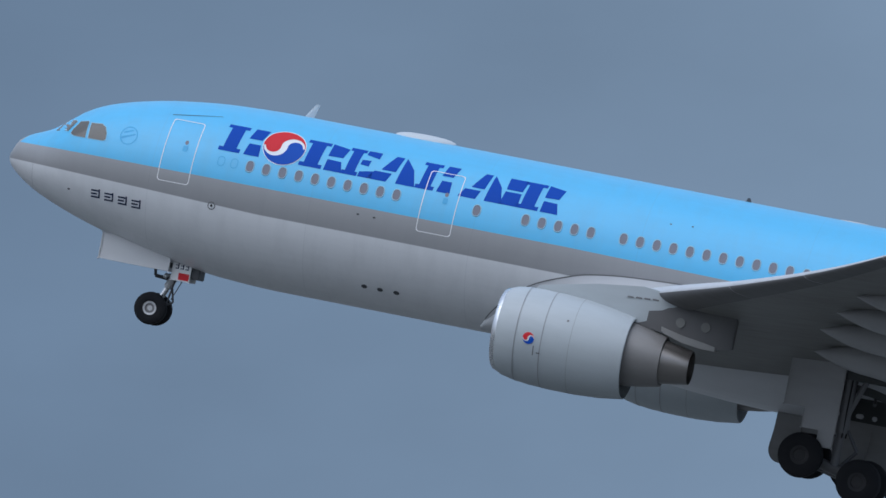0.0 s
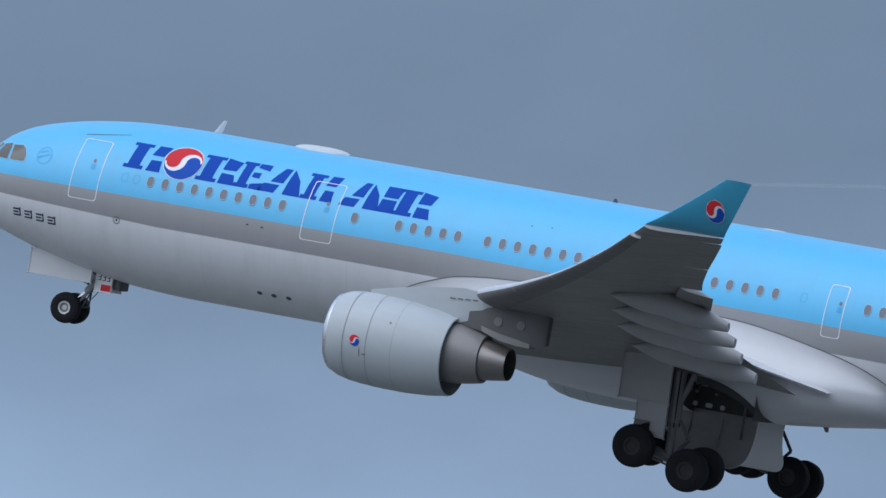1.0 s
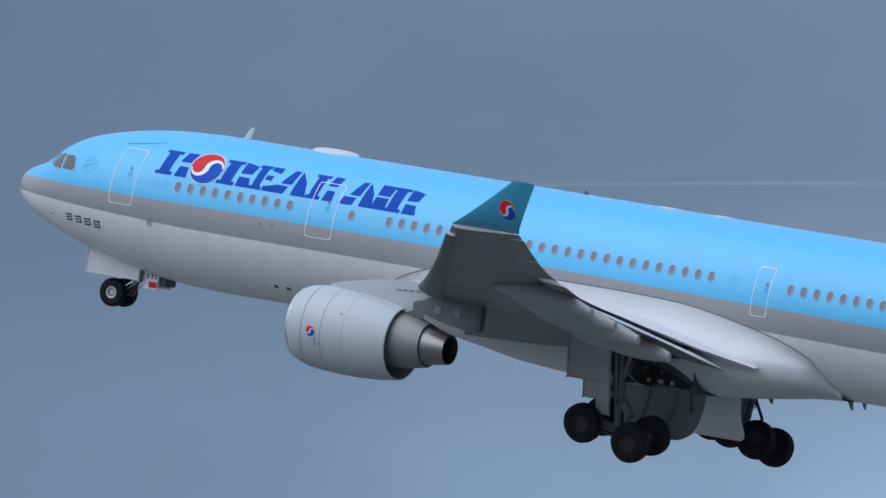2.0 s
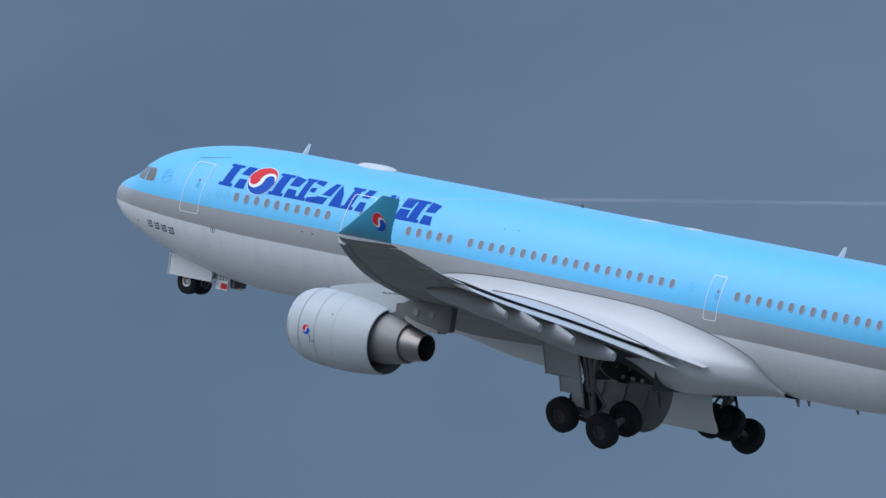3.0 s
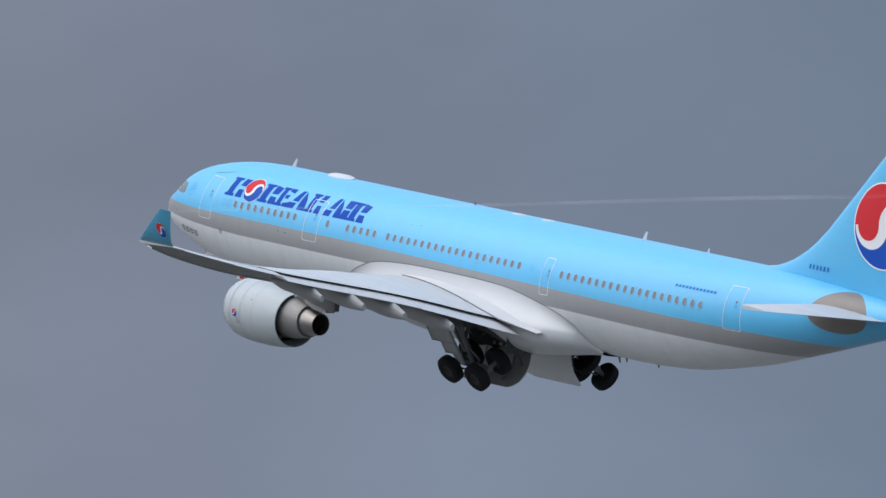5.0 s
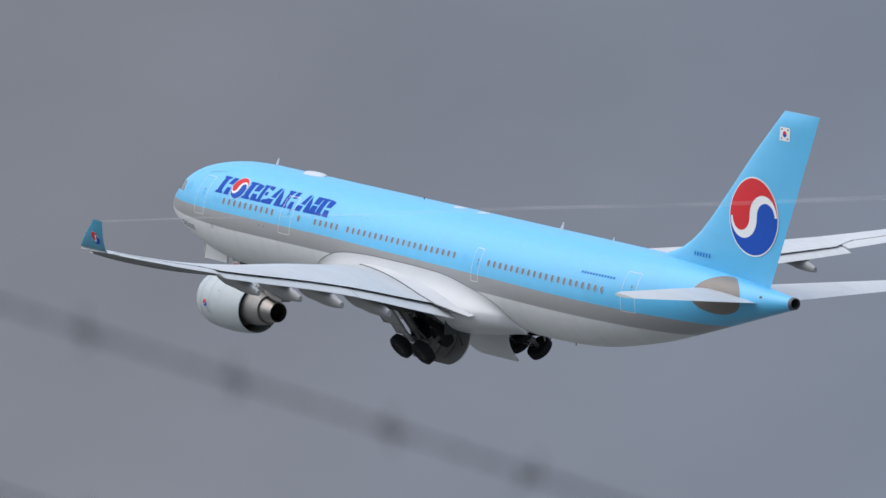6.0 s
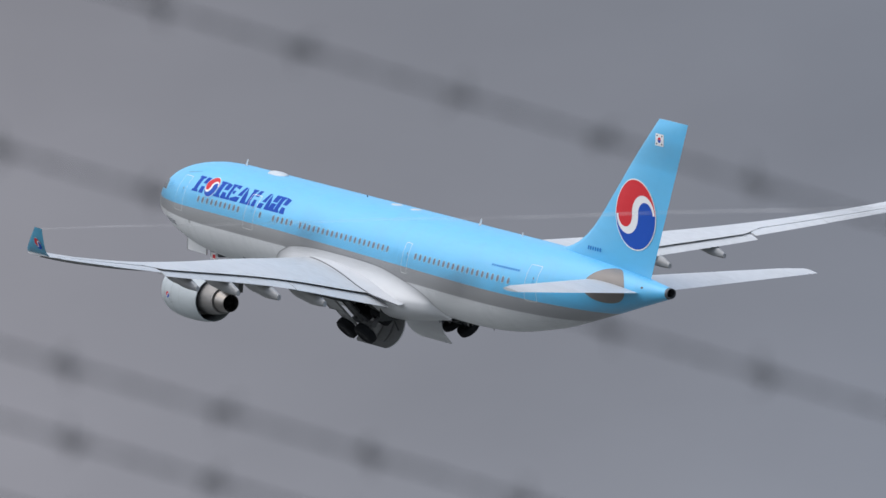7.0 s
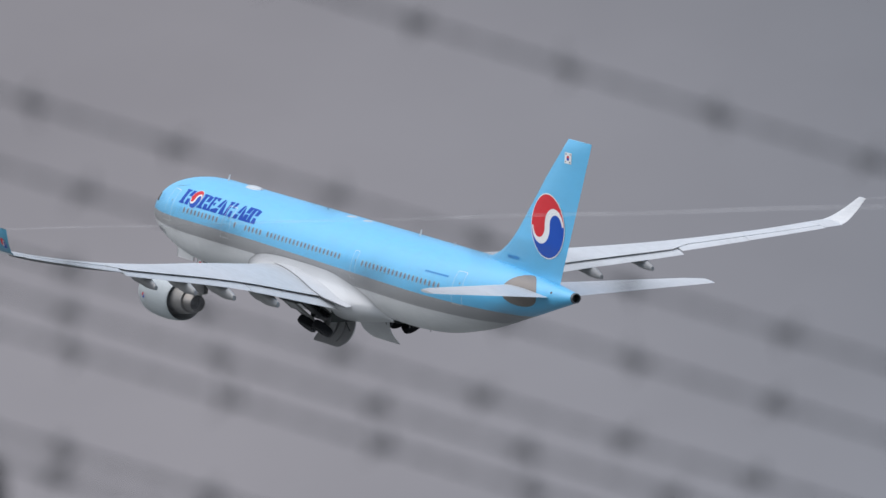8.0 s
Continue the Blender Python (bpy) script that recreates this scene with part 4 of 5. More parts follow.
for side in (-1, 1):
    for u0, u1, kind in BLOCKS:
        on_skin("name_block", sign_shape(u0, u1, kind), NAVY, fuselage, 0.007, side)
    for k in range(4):
        u = 3.38 + 0.485 * k
        on_skin("name_bar", [[(u, z - 0.075 * k * 0.4), (u + w, z - 0.075 * k * 0.4), (u + w, z + 0.05 - 0.075 * k * 0.4), (u, z + 0.05 - 0.075 * k * 0.4)] for z, w in ((-0.90, 0.32), (-0.80, 0.22), (-0.70, 0.28))] + [[(u + 0.27, -0.90 - 0.03 * k), (u + 0.32, -0.90 - 0.03 * k), (u + 0.32, -0.62 - 0.03 * k), (u + 0.27, -0.62 - 0.03 * k)]], INK, fuselage, 0.008, side, arc=False)
    for k in range(12):
        u = 42.4 + 0.245 * k
        on_skin("name_bar", [[(u, 1.52), (u + 0.17, 1.52), (u + 0.17, 1.63), (u, 1.63)]], MID_BLUE, fuselage, 0.007, side, arc=False)


# round emblem: a red and a blue comma on white
def emblem_shapes(turn):
    g, n = 0.15, 20
    red = [(0.965 * math.cos(math.pi * k / n), 0.965 * math.sin(math.pi * k / n)) for k in range(n + 1)]
    red += [(-0.5 + (0.5 - g) * math.cos(math.pi + math.pi * k / n), (0.5 - g) * math.sin(math.pi + math.pi * k / n)) for k in range(n + 1)]
    r2 = (0.94 + g) / 2
    red += [(0.94 - r2 + r2 * math.cos(math.pi - math.pi * k / n), r2 * math.sin(math.pi - math.pi * k / n)) for k in range(1, n + 1)]
    c, s = math.cos(radians(turn)), math.sin(radians(turn))
    spin = lambda pts: [(x * c - y * s, x * s + y * c) for x, y in pts]
    tidy = []
    for q in red:
        if not tidy or math.hypot(q[0] - tidy[-1][0], q[1] - tidy[-1][1]) > 0.012:
            tidy.append(q)
    blue = [(-x, -y) for x, y in tidy]
    disc = [(math.cos(2 * math.pi * k / 40), math.sin(2 * math.pi * k / 40)) for k in range(40)]
    return spin(disc), spin(tidy), spin(blue)


def emblem(place, parent, scale, step, turn=4, name="emblem"):
    """place(u, v, out) gives the point on the surface; white disc with the commas a hair above it."""
    disc, red, blue = emblem_shapes(turn)
    for shape, mat, out, nm in ((disc, PURE_WHITE, 0.008, name), (red, RED, 0.016, name + "_red"), (blue, ROYAL, 0.016, name + "_blue")):
        flat, faces = cut_flat([[(u * scale, v * scale) for u, v in shape]], step, step)
        mesh_part(nm, [place(u, v, out) for u, v in flat], faces, mat, parent)


for side in (-1, 1):
    emblem(lambda u, v, out, sd=side: skin(9.37 + u, arc_z(1.83 + v), out, sd), fuselage, 0.70, 0.14)

RUDDER_JOINT = surface("rudder_joint_shade", (0.075, 0.42, 0.72), 0.4)
FIN_LE = smooth_curve([2.3, 3.0, 3.5, 4.5, 6.6, 9.1, 11.45], [43.5, 46.6, 48.0, 49.55, 51.65, 54.0, 56.4])
FIN_TE = smooth_curve([2.3, 11.45], [55.85, 59.45])


def fin_side(x, z, out, side=-1):
    c = FIN_TE(z) - FIN_LE(z)
    s = min(max((x - FIN_LE(z)) / c, 0.001), 0.999)
    th = min(0.09, 0.54 / c)
    return Vector((x, side * (5 * th * c * (0.2969 * math.sqrt(s) - 0.126 * s - 0.3516 * s * s + 0.2843 * s ** 3 - 0.1030 * s ** 4) + out), z))


def on_fin(name, outlines, mat, out, side=-1, step=0.3):
    flat, faces = cut_flat(outlines, step, step)
    return mesh_part(name, [fin_side(u, v, out, side) for u, v in flat], faces, mat, fin)


for side in (-1, 1):
    emblem(lambda u, v, out, sd=side: fin_side(54.42 + u, 5.84 + v, 0.02 + out, sd), fin, 2.03, 0.25)
    on_fin("flag", [[(56.32, 9.98), (57.16, 9.98), (57.16, 10.66), (56.32, 10.66)]], PURE_WHITE, 0.02, side)
    on_fin("flag_disc", [[(56.74 + 0.16 * math.cos(math.pi * k / 8), 10.32 + 0.16 * math.sin(math.pi * k / 8)) for k in range(9)]], RED, 0.03, side)
    on_fin("flag_disc", [[(56.74 + 0.16 * math.cos(math.pi + math.pi * k / 8), 10.318 + 0.16 * math.sin(math.pi + math.pi * k / 8)) for k in range(9)]], ROYAL, 0.03, side)
    for a, b in ((56.44, 10.52), (56.94, 10.52), (56.44, 10.06), (56.94, 10.06)):
        on_fin("flag_bar", [[(a, b), (a + 0.11, b), (a + 0.11, b + 0.07), (a, b + 0.07)]], SOOT, 0.03, side)
    for k in range(6):
        u = 49.42 + 0.26 * k
        on_fin("mark_bar", [[(u, 3.26), (u + 0.12, 3.26), (u + 0.15, 3.48), (u + 0.03, 3.48)]], MID_BLUE, 0.02, side)
    # rudder hinge line
    on_fin("rudder_joint", [[(54.28, 3.2), (54.295, 3.2), (58.46, 11.3), (58.445, 11.3)]], RUDDER_JOINT, 0.012, side)

# bare plate round the tailplane root
for side in (-1, 1):
    plate = [(52.85 + 1.75 * math.cos(a), 1.50 + (1.10 if math.sin(a) > 0 else 0.80) * math.sin(a)) for a in (2 * math.pi * k / 30 for k in range(30))]
    on_skin("tailplane_root_plate", [plate], ROOT_PLATE, fuselage, 0.010, side, arc=False, label="bare grey plate round the tailplane root")

# cockpit glazing, three panes a side
PANES = (((2.93, 0.92), (2.86, 1.42), (3.26, 1.45), (3.42, 1.36), (3.52, 1.18), (3.55, 0.98), (3.45, 0.93)), ((2.24, 0.97), (2.27, 1.10), (2.43, 1.40), (2.72, 1.46), (2.76, 1.43), (2.81, 0.92), (2.40, 0.92)), ((1.60, 0.98), (1.80, 1.37), (2.22, 1.42), (2.30, 1.38), (2.10, 1.03)))
for side in (-1, 1):
    for quad in PANES:
        cu, cv = sum(p[0] for p in quad) / len(quad), sum(p[1] for p in quad) / len(quad)
        big = [(cu + (u - cu) * 1.08, cv + (v - cv) * 1.08) for u, v in quad]
        on_skin("cockpit_frame", [big], FRAME_BLUE, fuselage, 0.006, side, arc=False)
        on_skin("cockpit_window", [quad], COCKPIT, fuselage, 0.014, side, arc=False, label="dark cockpit window pane")
    # crest behind the cockpit
    on_skin("crest", strip([(4.30 + 0.30 * math.cos(2 * math.pi * k / 20), 1.24 + 0.30 * math.sin(2 * math.pi * k / 20)) for k in range(20)], 0.03), PLUG, fuselage, 0.007, side, arc=False)
    on_skin("crest_band", [[(4.05, 1.10), (4.50, 1.28), (4.52, 1.34), (4.06, 1.18)], [(4.10, 1.30), (4.40, 1.40), (4.40, 1.45), (4.12, 1.36)]], PLUG, fuselage, 0.007, side, arc=False)
    # ports, vents and probes
    on_skin("static_port", strip([(7.52 + 0.13 * math.cos(2 * math.pi * k / 14), -0.45 + 0.13 * math.sin(2 * math.pi * k / 14)) for k in range(14)], 0.03), SCUFF, fuselage, 0.008, side, arc=False)
    on_skin("static_port", [[(7.52 + 0.04 * math.cos(2 * math.pi * k / 8), -0.45 + 0.04 * math.sin(2 * math.pi * k / 8)) for k in range(8)]], SOOT, fuselage, 0.010, side, arc=False)
    for x, z, r in ((12.26, 0.17, 0.05), (12.80, 0.16, 0.05), (12.69, -2.02, 0.10), (13.21, -2.03, 0.10), (13.75, -2.03, 0.10), (2.55, -0.78, 0.05), (22.1, 1.75, 0.035), (22.8, 1.8, 0.035), (55.95, 1.95, 0.11)):
        on_skin("vent", [[(x + r * math.cos(2 * math.pi * k / 10), z + 0.6 * r * math.sin(2 * math.pi * k / 10)) for k in range(10)]], DARK_METAL, fuselage, 0.008, side, arc=False)
    on_skin("skin_joint", [[(5.45, 2.16), (7.05, 2.40), (7.05, 2.41), (5.45, 2.18)]], DARK_METAL, fuselage, 0.007, side, arc=False)
    on_skin("radome_joint", [[(1.12, -1.0), (1.128, -1.0), (1.128, 0.9), (1.12, 0.9)]], JOINT, fuselage, 0.004, side, arc=False)


FAIRING_PALE = surface("aerial_paint", (0.56, 0.60, 0.63), 0.4)


# aerials and domes on the crown, drain masts under the belly
def blade(x, z, h, c, sweep, mat, name, down=False):
    rr = []
    for s in (0, 0.5, 1):
        cc = c * (1 - 0.55 * s)
        rr.append([Vector((x + sweep * s + px, pz, z + (-h if down else h) * s)) for px, pz in [(a, b - 0.06 * cc * (a / cc) * (1 - a / cc)) for a, b in foil(cc, 0.12, n=6)]])
    v, f = loft(rr)
    mesh_part(name, v, f, mat, fuselage)


blade(9.28, 2.92, 0.46, 0.30, 0.30, FAIRING_PALE, "blade_aerial")
blade(36.75, 2.92, 0.44, 0.32, 0.28, FAIRING_PALE, "blade_aerial")
blade(41.6, 2.92, 0.25, 0.20, 0.12, FAIRING_PALE, "blade_aerial")
blade(23.85, 2.92, 0.14, 0.2, 0.04, DARK_METAL, "beacon")
blade(32.4, -3.05, 0.22, 0.25, 0.15, SCUFF, "drain_mast", True)
blade(35.6, -2.68, 0.34, 0.25, 0.20, SCUFF, "drain_mast", True)
blade(36.2, -2.68, 0.24, 0.2, 0.12, SCUFF, "drain_mast", True)
blade(38.6, -2.66, 0.20, 0.2, 0.12, SCUFF, "drain_mast", True)


def crown_dome(x0, x1, h, w, name, mat):
    rr = []
    for s in lerp_list(0.02, 0.98, 12):
        k = (1 - abs(2 * s - 1) ** 2.6) ** 0.5
        x = x0 + (x1 - x0) * s
        rr.append([Vector((x, w * k * math.cos(a), top_at(x) - 0.06 + (h * k + 0.05) * math.sin(a))) for a in (math.pi * q / 12 for q in range(13))] + [Vector((x, 0, top_at(x) - 0.3))])
    v, f = loft(rr)
    mesh_part(name, v, f, mat, fuselage)


crown_dome(12.3, 14.35, 0.17, 0.40, "satellite_dome", FAIRING_PALE)
crown_dome(26.9, 27.9, 0.03, 0.36, "crown_plate", FAIRING_PALE)
crown_dome(29.2, 30.1, 0.03, 0.36, "crown_plate", FAIRING_PALE)

# auxiliary power exhaust in the tail cone
v, f = loft([ring((57.86, 0, 1.84), (1, 0, 0), 0.335, 24), ring((58.10, 0, 1.86), (1, 0, 0), 0.30, 24), ring((58.08, 0, 1.86), (1, 0, 0), 0.25, 24), ring((57.5, 0, 1.82), (1, 0, 0), 0.24, 24)], False, True)
mesh_part("tail_exhaust", v, f, DARK_METAL, fuselage, "dark tail-cone exhaust")

# ---- engine markings ----
for side, nac in zip((-1, 1), engines):
    axis_z = lambda x: -2.53 - 0.035 * (x - 19.0)
    prof = smooth_curve([19.06, 19.25, 19.6, 20.1, 20.8, 21.6, 22.4, 23.08], [1.30, 1.385, 1.45, 1.49, 1.50, 1.475, 1.40, 1.28])

    def cowl(u, v, out, sd=side, x0=20.22, a0=-0.06):
        r = prof(x0 + u) + out
        a = a0 + v / r
        return Vector((x0 + u, sd * (9.6 + r * math.cos(a)), axis_z(x0 + u) + r * math.sin(a)))
    emblem(cowl, nac, 0.19, 0.12, name="cowl_emblem")
    for x, w in ((19.78, 0.014), (20.62, 0.016), (21.5, 0.008)):
        rr = [[Vector((xx, side * 9.6 + (prof(xx) + 0.004) * math.cos(a), axis_z(xx) + (prof(xx) + 0.004) * math.sin(a))) for a in (2 * math.pi * k / 48 for k in range(48))] for xx in (x - w, x + w)]
        v, f = loft(rr, False, False)
        mesh_part("cowl_joint", v, f, JOINT, nac)
    for a, b, c, d in ((0.18, -0.5, 0.21, -0.2), (0.30, -0.42, 0.42, -0.38), (1.05, 0.78, 1.12, 0.85)):
        v, f = cut_flat([[(a, b), (c, b), (c, d), (a, d)]], 0.2, 0.1)
        mesh_part("cowl_mark", [cowl(p, q, 0.006) for p, q in v], f, SCUFF, nac)
    # pale vent plates on the pylon
    for x in (24.55, 25.35):
        mesh_part("pylon_plate", *rod((x, side * 9.6 - 0.282, -1.30), (x, side * 9.6 + 0.282, -1.30), 0.15, 16), UNDER_SHADE_GREY, nac, smooth=False)
    # row of dark vent slots high on the pylon
    for k in range(4):
        x = 22.76 + 0.265 * k
        z = -0.835 + 0.017 * k
        mesh_part("vent_slot", *box((x, side * 9.6 - 0.268, z), (x + 0.19, side * 9.6 + 0.268, z + 0.05)), SCUFF, nac, smooth=False)

# winglet emblems on the outer faces
for side, wing in zip((-1, 1), wings):
    def wl(u, v, out, sd=side):
        s = 0.47 + v / 1.7
        y, z = 29.0 + 1.05 * s ** 0.75, 3.0 + 1.75 * s ** 1.15
        x0, ch = 36.5 + 2.75 * s, 2.6 - 1.75 * s
        x = 38.95 + u * 0.92
        t = min(max((x - x0) / ch, 0.01), 0.99)
        th = 5 * 0.075 * ch * (0.2969 * math.sqrt(t) - 0.126 * t - 0.3516 * t * t + 0.2843 * t ** 3 - 0.1030 * t ** 4)
        return Vector((x, sd * (y + 0.9 * th + 0.05 * ch * t * (1 - t) + out), z))
    emblem(wl, wing, 0.33, 0.15, name="winglet_emblem")


# ---- vapour threads that stream from the wing tips ----
def vapour_material():
    m, t, o = nodes_of("vapour")
    d = t.nodes.new("ShaderNodeBsdfDiffuse")
    d.inputs["Color"].default_value = (0.9, 0.9, 0.92, 1)
    tr = t.nodes.new("ShaderNodeBsdfTransparent")
    mx = t.nodes.new("ShaderNodeMixShader")
    n = noise_node(t, stretched(t, 0.12, 1, 1), 1.0, 3.0)
    t.links.new(math_node(t, "MULTIPLY", math_node(t, "SUBTRACT", n, 0.22, True), 0.15, True), mx.inputs[0])
    t.links.new(tr.outputs[0], mx.inputs[1])
    t.links.new(d.outputs[0], mx.inputs[2])
    t.links.new(mx.outputs[0], o.inputs["Surface"])
    return m


VAPOUR = vapour_material()


def build_vapour(side):
    rr = []
    for k in range(61):
        x = 2.2 * k
        r = 0.05 + 0.0009 * x
        c = Vector((39.9 + x, side * (30.0 - 0.03 * min(x, 12)) + 0.04 * math.sin(x * 0.23 + side), 4.72 + 0.142 * x + 0.03 * math.sin(x * 0.21)))
        rr.append(ring(c, (1, 0, 0), r, 10))
    v, f = loft(rr)
    ob = mesh_part("vapour_trail", v, f, VAPOUR)
    tagged(ob, "thin white thread of vapour streaming from a wing tip", "vapour trail", "vapour trails", "stuff")
    return ob


vapour = [build_vapour(-1), build_vapour(1)]


# ---- barbed wire on the fence close to the camera ----
WIRE = surface("galvanised_wire", (0.10, 0.10, 0.105), 0.55, 0.5, 0.4, grain=(4.0, 60.0))
POST = surface("fence_post_paint", (0.05, 0.05, 0.055), 0.6, 0.1, 0.4, grain=(2.0, 30.0))
ALONG = Vector((0.4046, 0.8398, -0.3620)).normalized()
BARB_STEP = 0.1118


def barb_mesh():
    parts = [loft([ring((x, 0, 0), (1, 0, 0), r, 8) for x, r in ((-0.010, 0.0026), (-0.007, 0.0040), (0.007, 0.0040), (0.010, 0.0026))])]
    for k, a in enumerate((0.4, 2.0, 3.6, 5.1)):
        x = -0.006 + 0.004 * k
        parts.append(rod((x, 0, 0), (x + (-0.006 if k % 2 else 0.006), 0.016 * math.cos(a), 0.016 * math.sin(a)), 0.0017, 6, 0.0007))
    v, f = joined(*parts)
    me = bpy.data.meshes.new("barb")
    me.from_pydata([tuple(p) for p in v], [], f)
    me.materials.append(WIRE)
    me.update()
    return me


BARB = barb_mesh()


def build_wire(at, before, after, first, pitch):
    """A two-strand wire through the point at; its barbs start first metres along it, a pitch apart."""
    o = new("barbed_wire")
    turn = Vector((1, 0, 0)).rotation_difference(ALONG).to_matrix().to_4x4()
    o.matrix_basis = Matrix.Translation(at) @ turn
    tagged(o, "taut dark barbed-wire strand on the boundary fence, out of focus", "barbed wire", "barbed wires of the fence")
    for ph in (0, math.pi):
        rr = []
        n = int((after + before) / 0.02)
        for k in range(n + 1):
            x = -before + (before + after) * k / n
            a = x * 110 + ph
            rr.append([Vector((x, 0.0012 * math.cos(a) + 0.0013 * math.cos(q), 0.0012 * math.sin(a) + 0.0013 * math.sin(q))) for q in (2 * math.pi * j / 6 for j in range(6))])
        v, f = loft(rr)
        mesh_part("strand", v, f, WIRE, o)
    k0 = math.ceil((-before - first) / pitch)
    x = first + k0 * pitch
    rng = random.Random(int(at[2] * 1000))
    while x < after:
        b = new("barb", BARB)
        b.parent = o
        b.matrix_basis = pose(x + rng.uniform(-0.004, 0.004), 0, 0, rng.uniform(0, 360), 0, 0)
        x += pitch
    return o


WIRES = [
    ((-7.0732, 3.6587, 2.5168), -0.0184, BARB_STEP),
    ((-7.0856, 3.6539, 2.3835), -0.0184, BARB_STEP),
    ((-7.0987, 3.6488, 2.2439), -0.1944, BARB_STEP),
    ((-7.1034, 3.6469, 2.1924), -0.2653, 0.1024),
    ((-7.1089, 3.6448, 2.1343), 0.0291, 0.1018),
    ((-7.1116, 3.6437, 2.1048), -0.2772, BARB_STEP),
    ((-7.1141, 3.6427, 2.0784), -0.2725, BARB_STEP),
    ((-7.1208, 3.6401, 2.0059), -0.2821, BARB_STEP),
    ((-7.1227, 3.6394, 1.9857), -0.2904, BARB_STEP),
]
for place, first, pitch in WIRES:
    build_wire(Vector(place), 1.3, 2.3, first, pitch)


def fence_post(foot, top_z, w, label):
    rr = []
    L = [(-w, -w), (w, -w), (w, -w * 0.5), (-w * 0.5, -w * 0.5), (-w * 0.5, w), (-w, w)]
    for z in (0.0, top_z - 0.02, top_z):
        rr.append([Vector((a * (1 if z < top_z else 0.8), b * (1 if z < top_z else 0.8), z)) for a, b in L])
    v, f = loft(rr)
    o = mesh_part("fence_post", v, f, POST, smooth=False)
    o.location = (foot[0], foot[1], 0)
    tagged(o, label, "fence post", "posts of the fence")


fence_post((-7.2587, 3.3576), 2.1044, 0.014, "thin dark steel picket standing in the fence")
fence_post((-7.6559, 2.5849), 3.1074, 0.03, "dark angle-iron fence post that carries the wires")
fence_post((-6.1995, 5.6083), 1.8043, 0.03, "dark angle-iron fence post that carries the wires")



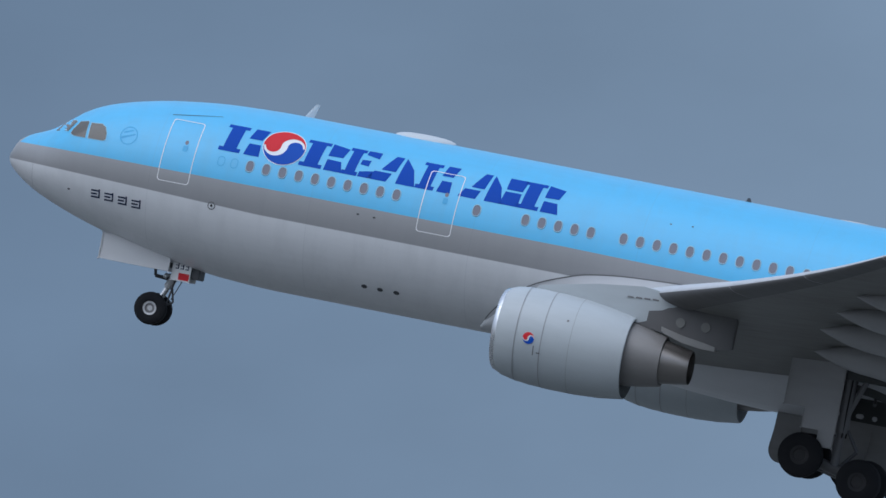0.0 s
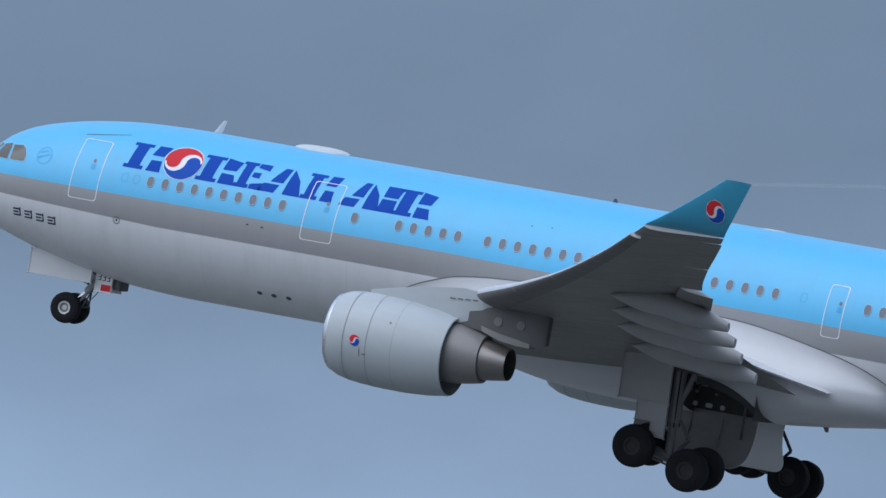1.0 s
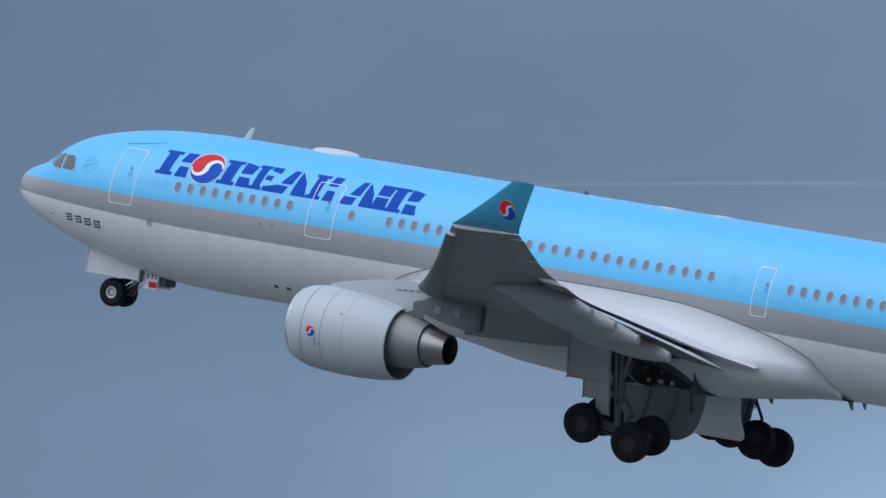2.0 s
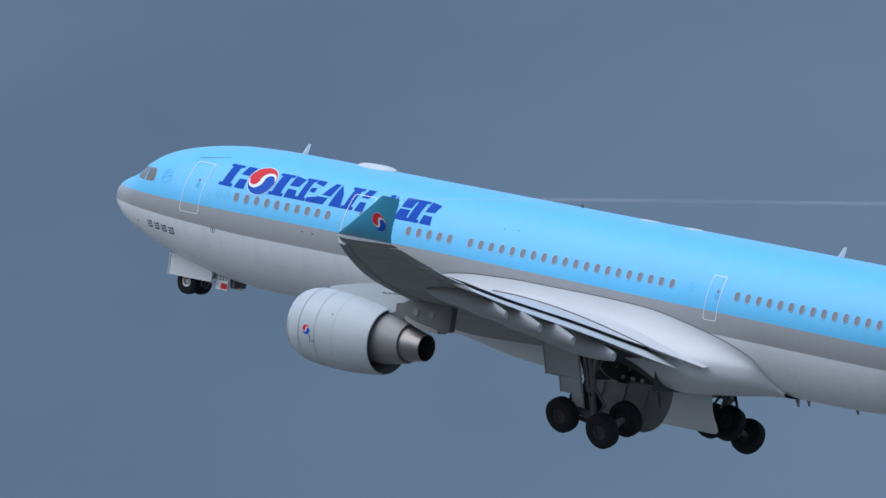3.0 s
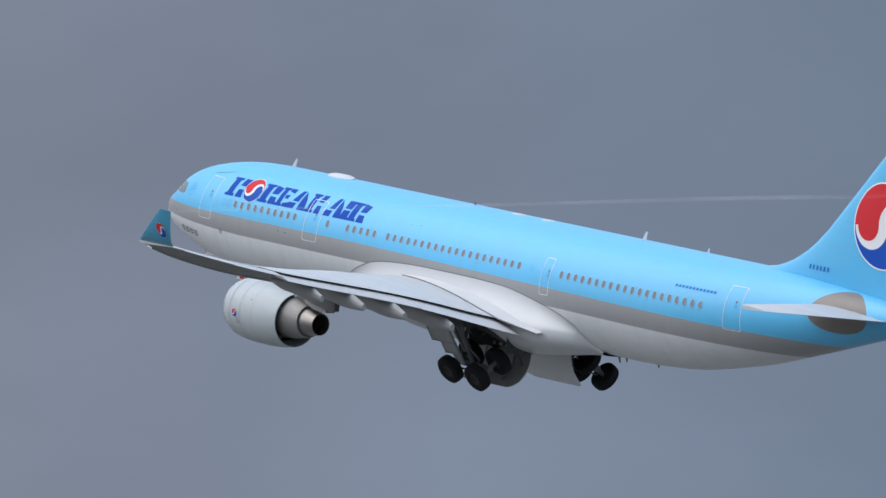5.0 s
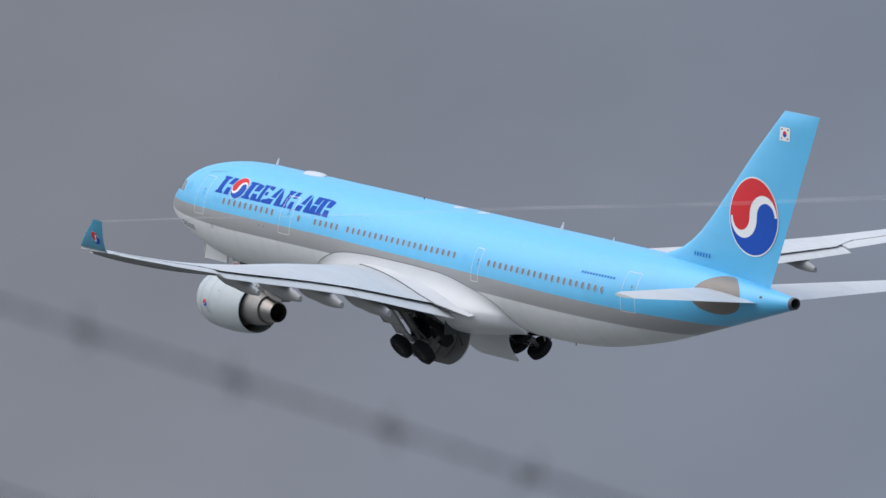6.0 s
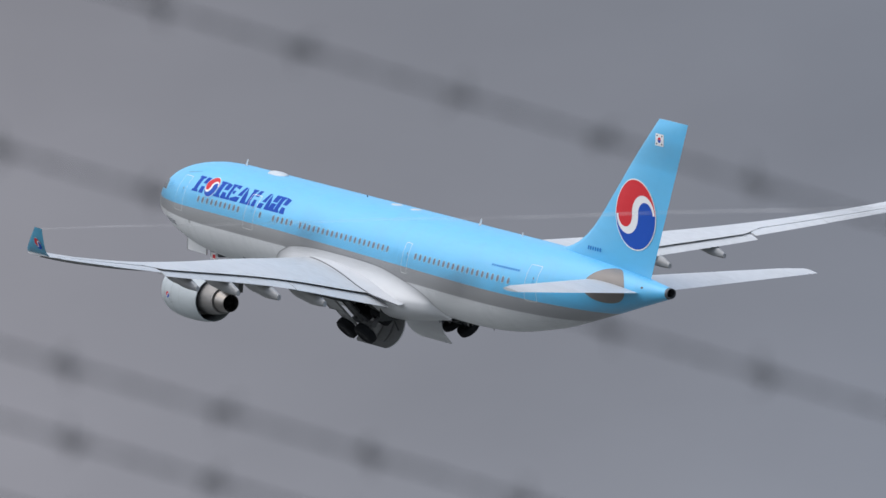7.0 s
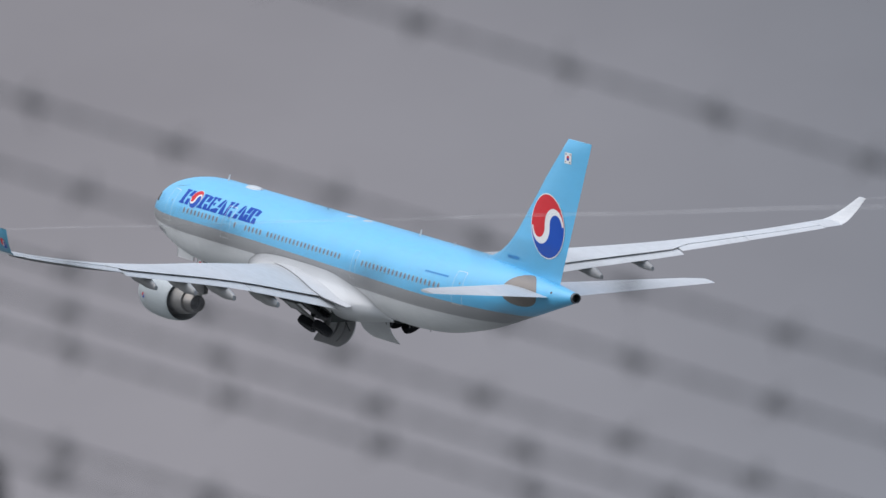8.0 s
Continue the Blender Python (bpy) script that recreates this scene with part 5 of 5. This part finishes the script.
FLIGHT = [
    (0.0, -88.991, 349.587, 31.710, 1.228, 11.349, -0.053),
    (0.1, -95.837, 349.203, 32.065, 1.134, 11.813, -0.029),
    (0.2, -102.711, 348.819, 32.422, 1.047, 12.232, -0.007),
    (0.3, -109.612, 348.436, 32.781, 0.966, 12.608, 0.013),
    (0.4, -116.541, 348.054, 33.143, 0.891, 12.944, 0.033),
    (0.5, -123.494, 347.673, 33.507, 0.821, 13.242, 0.052),
    (0.6, -130.472, 347.293, 33.873, 0.758, 13.502, 0.069),
    (0.7, -137.473, 346.913, 34.241, 0.701, 13.729, 0.086),
    (0.8, -144.496, 346.533, 34.612, 0.649, 13.923, 0.102),
    (0.9, -151.539, 346.155, 34.985, 0.602, 14.088, 0.117),
    (1.0, -158.602, 345.777, 35.360, 0.561, 14.226, 0.131),
    (1.1, -165.683, 345.400, 35.737, 0.523, 14.337, 0.144),
    (1.2, -172.781, 345.024, 36.117, 0.491, 14.425, 0.156),
    (1.3, -179.896, 344.649, 36.498, 0.463, 14.491, 0.168),
    (1.4, -187.026, 344.274, 36.882, 0.440, 14.537, 0.179),
    (1.5, -194.170, 343.901, 37.268, 0.420, 14.565, 0.188),
    (1.6, -201.326, 343.529, 37.656, 0.403, 14.577, 0.197),
    (1.7, -208.495, 343.157, 38.046, 0.391, 14.573, 0.206),
    (1.8, -215.676, 342.786, 38.437, 0.382, 14.555, 0.213),
    (1.9, -222.869, 342.416, 38.830, 0.377, 14.524, 0.221),
    (2.0, -230.071, 342.047, 39.225, 0.375, 14.482, 0.227),
    (2.1, -237.282, 341.678, 39.621, 0.376, 14.430, 0.233),
    (2.2, -244.502, 341.310, 40.019, 0.381, 14.369, 0.238),
    (2.3, -251.730, 340.943, 40.417, 0.389, 14.301, 0.243),
    (2.4, -258.965, 340.577, 40.817, 0.399, 14.227, 0.248),
    (2.5, -266.206, 340.211, 41.219, 0.412, 14.148, 0.252),
    (2.6, -273.453, 339.846, 41.621, 0.427, 14.065, 0.255),
    (2.7, -280.704, 339.482, 42.024, 0.445, 13.980, 0.258),
    (2.8, -287.960, 339.119, 42.428, 0.465, 13.893, 0.260),
    (2.9, -295.220, 338.756, 42.834, 0.486, 13.805, 0.263),
    (3.0, -302.483, 338.395, 43.239, 0.510, 13.718, 0.264),
    (3.1, -309.748, 338.033, 43.648, 0.535, 13.631, 0.265),
    (3.2, -317.015, 337.673, 44.062, 0.562, 13.547, 0.266),
    (3.3, -324.284, 337.313, 44.479, 0.590, 13.466, 0.267),
    (3.4, -331.553, 336.953, 44.899, 0.620, 13.387, 0.267),
    (3.5, -338.823, 336.594, 45.321, 0.651, 13.313, 0.267),
    (3.6, -346.094, 336.235, 45.743, 0.682, 13.242, 0.267),
    (3.7, -353.365, 335.877, 46.165, 0.715, 13.177, 0.266),
    (3.8, -360.635, 335.520, 46.586, 0.748, 13.116, 0.265),
    (3.9, -367.904, 335.164, 47.003, 0.781, 13.061, 0.264),
    (4.0, -375.173, 334.809, 47.417, 0.813, 13.011, 0.262),
    (4.1, -382.441, 334.454, 47.825, 0.845, 12.967, 0.260),
    (4.2, -389.707, 334.101, 48.227, 0.877, 12.930, 0.257),
    (4.3, -396.972, 333.749, 48.621, 0.906, 12.899, 0.254),
    (4.4, -404.234, 333.399, 49.006, 0.935, 12.875, 0.250),
    (4.5, -411.495, 333.050, 49.386, 0.962, 12.857, 0.245),
    (4.6, -418.753, 332.701, 49.765, 0.988, 12.846, 0.241),
    (4.7, -426.009, 332.354, 50.140, 1.013, 12.843, 0.235),
    (4.8, -433.262, 332.007, 50.509, 1.035, 12.846, 0.230),
    (4.9, -440.513, 331.662, 50.867, 1.056, 12.855, 0.224),
    (5.0, -447.762, 331.318, 51.212, 1.075, 12.869, 0.217),
    (5.1, -455.009, 330.975, 51.540, 1.091, 12.889, 0.210),
    (5.2, -462.255, 330.634, 51.848, 1.104, 12.913, 0.202),
    (5.3, -469.499, 330.293, 52.149, 1.116, 12.942, 0.194),
    (5.4, -476.740, 329.953, 52.448, 1.125, 12.976, 0.186),
    (5.5, -483.979, 329.614, 52.724, 1.131, 13.013, 0.177),
    (5.6, -491.219, 329.279, 52.956, 1.131, 13.052, 0.167),
    (5.7, -498.460, 328.947, 53.120, 1.124, 13.090, 0.156),
    (5.8, -505.705, 328.620, 53.203, 1.111, 13.125, 0.143),
    (5.9, -512.951, 328.296, 53.228, 1.092, 13.159, 0.129),
    (6.0, -520.196, 327.972, 53.239, 1.069, 13.193, 0.115),
    (6.1, -527.439, 327.649, 53.244, 1.044, 13.228, 0.101),
    (6.2, -534.682, 327.326, 53.227, 1.015, 13.263, 0.086),
    (6.3, -541.924, 327.004, 53.200, 0.982, 13.296, 0.071),
    (6.4, -549.165, 326.682, 53.171, 0.946, 13.328, 0.055),
    (6.5, -556.404, 326.360, 53.152, 0.906, 13.358, 0.039),
    (6.6, -563.642, 326.038, 53.135, 0.863, 13.386, 0.023),
    (6.7, -570.879, 325.717, 53.114, 0.815, 13.409, 0.006),
    (6.8, -578.117, 325.395, 53.100, 0.764, 13.427, -0.010),
    (6.9, -585.353, 325.072, 53.107, 0.710, 13.440, -0.027),
    (7.0, -592.589, 324.749, 53.149, 0.652, 13.448, -0.044),
    (7.1, -599.822, 324.424, 53.234, 0.591, 13.450, -0.061),
    (7.2, -607.056, 324.098, 53.355, 0.527, 13.443, -0.077),
    (7.3, -614.290, 323.771, 53.501, 0.458, 13.426, -0.094),
    (7.4, -621.526, 323.445, 53.662, 0.384, 13.397, -0.111),
    (7.5, -628.766, 323.119, 53.826, 0.305, 13.353, -0.128),
    (7.6, -636.009, 322.793, 53.999, 0.220, 13.292, -0.146),
    (7.7, -643.256, 322.466, 54.188, 0.130, 13.214, -0.164),
    (7.8, -650.508, 322.140, 54.387, 0.033, 13.117, -0.182),
    (7.9, -657.766, 321.815, 54.586, -0.070, 12.998, -0.201),
    (8.0, -665.032, 321.490, 54.777, -0.180, 12.855, -0.219),
]

# seconds and degrees by which the gear has swung: main legs inwards with their length, bogies, nose leg forwards
MAIN_SWING = ((0, 0.5, 3.6, 14), (0.5, 1.5, 3.6, 14), (1.0, 3.5, 3.6, 14), (1.5, 6.5, 3.6, 13), (2.0, 10.5, 3.58, 12), (2.8, 18, 3.54, 10), (3.5, 24, 3.48, 8), (4.2, 29, 3.42, 6), (5.0, 33, 3.34, 4), (5.5, 35.5, 3.30, 3), (6.5, 41, 3.20, 2), (7.0, 44, 3.17, 2), (7.5, 47.5, 3.14, 2), (8.0, 51, 3.10, 2))
NOSE_SWING = ((0, 23.4), (0.5, 31.7), (1.0, 39), (1.5, 46), (1.7, 49), (2.8, 64), (3.5, 74), (4.2, 84), (5.0, 93), (6.0, 96), (8.0, 96))


def motions():
    rows = [(t, pose(x, y, z, bank, pitch, yaw)) for t, x, y, z, bank, pitch, yaw in FLIGHT]
    for thing in (airliner, *vapour):
        walk(thing, rows)
    for side, (gear, bogie) in zip((-1, 1), main_gears):
        lag = 1.0 if side < 0 else 1.06
        legs = [(t, pose(MAIN_HINGE[0] - (0.3 if side > 0 else 0), side * MAIN_HINGE[1], MAIN_HINGE[2] - (0.15 if side > 0 else 0), -side * a * lag, 0, 0), n, b) for t, a, n, b in MAIN_SWING]
        walk(gear, [(t, m) for t, m, n, b in legs])
        walk(bogie, [(t, m @ pose(0, 0, -n, 0, b, 0)) for t, m, n, b in legs])
    walk(nose_gear, [(t, pose(*NOSE_HINGE, 0, a, 0)) for t, a in NOSE_SWING])


motions()
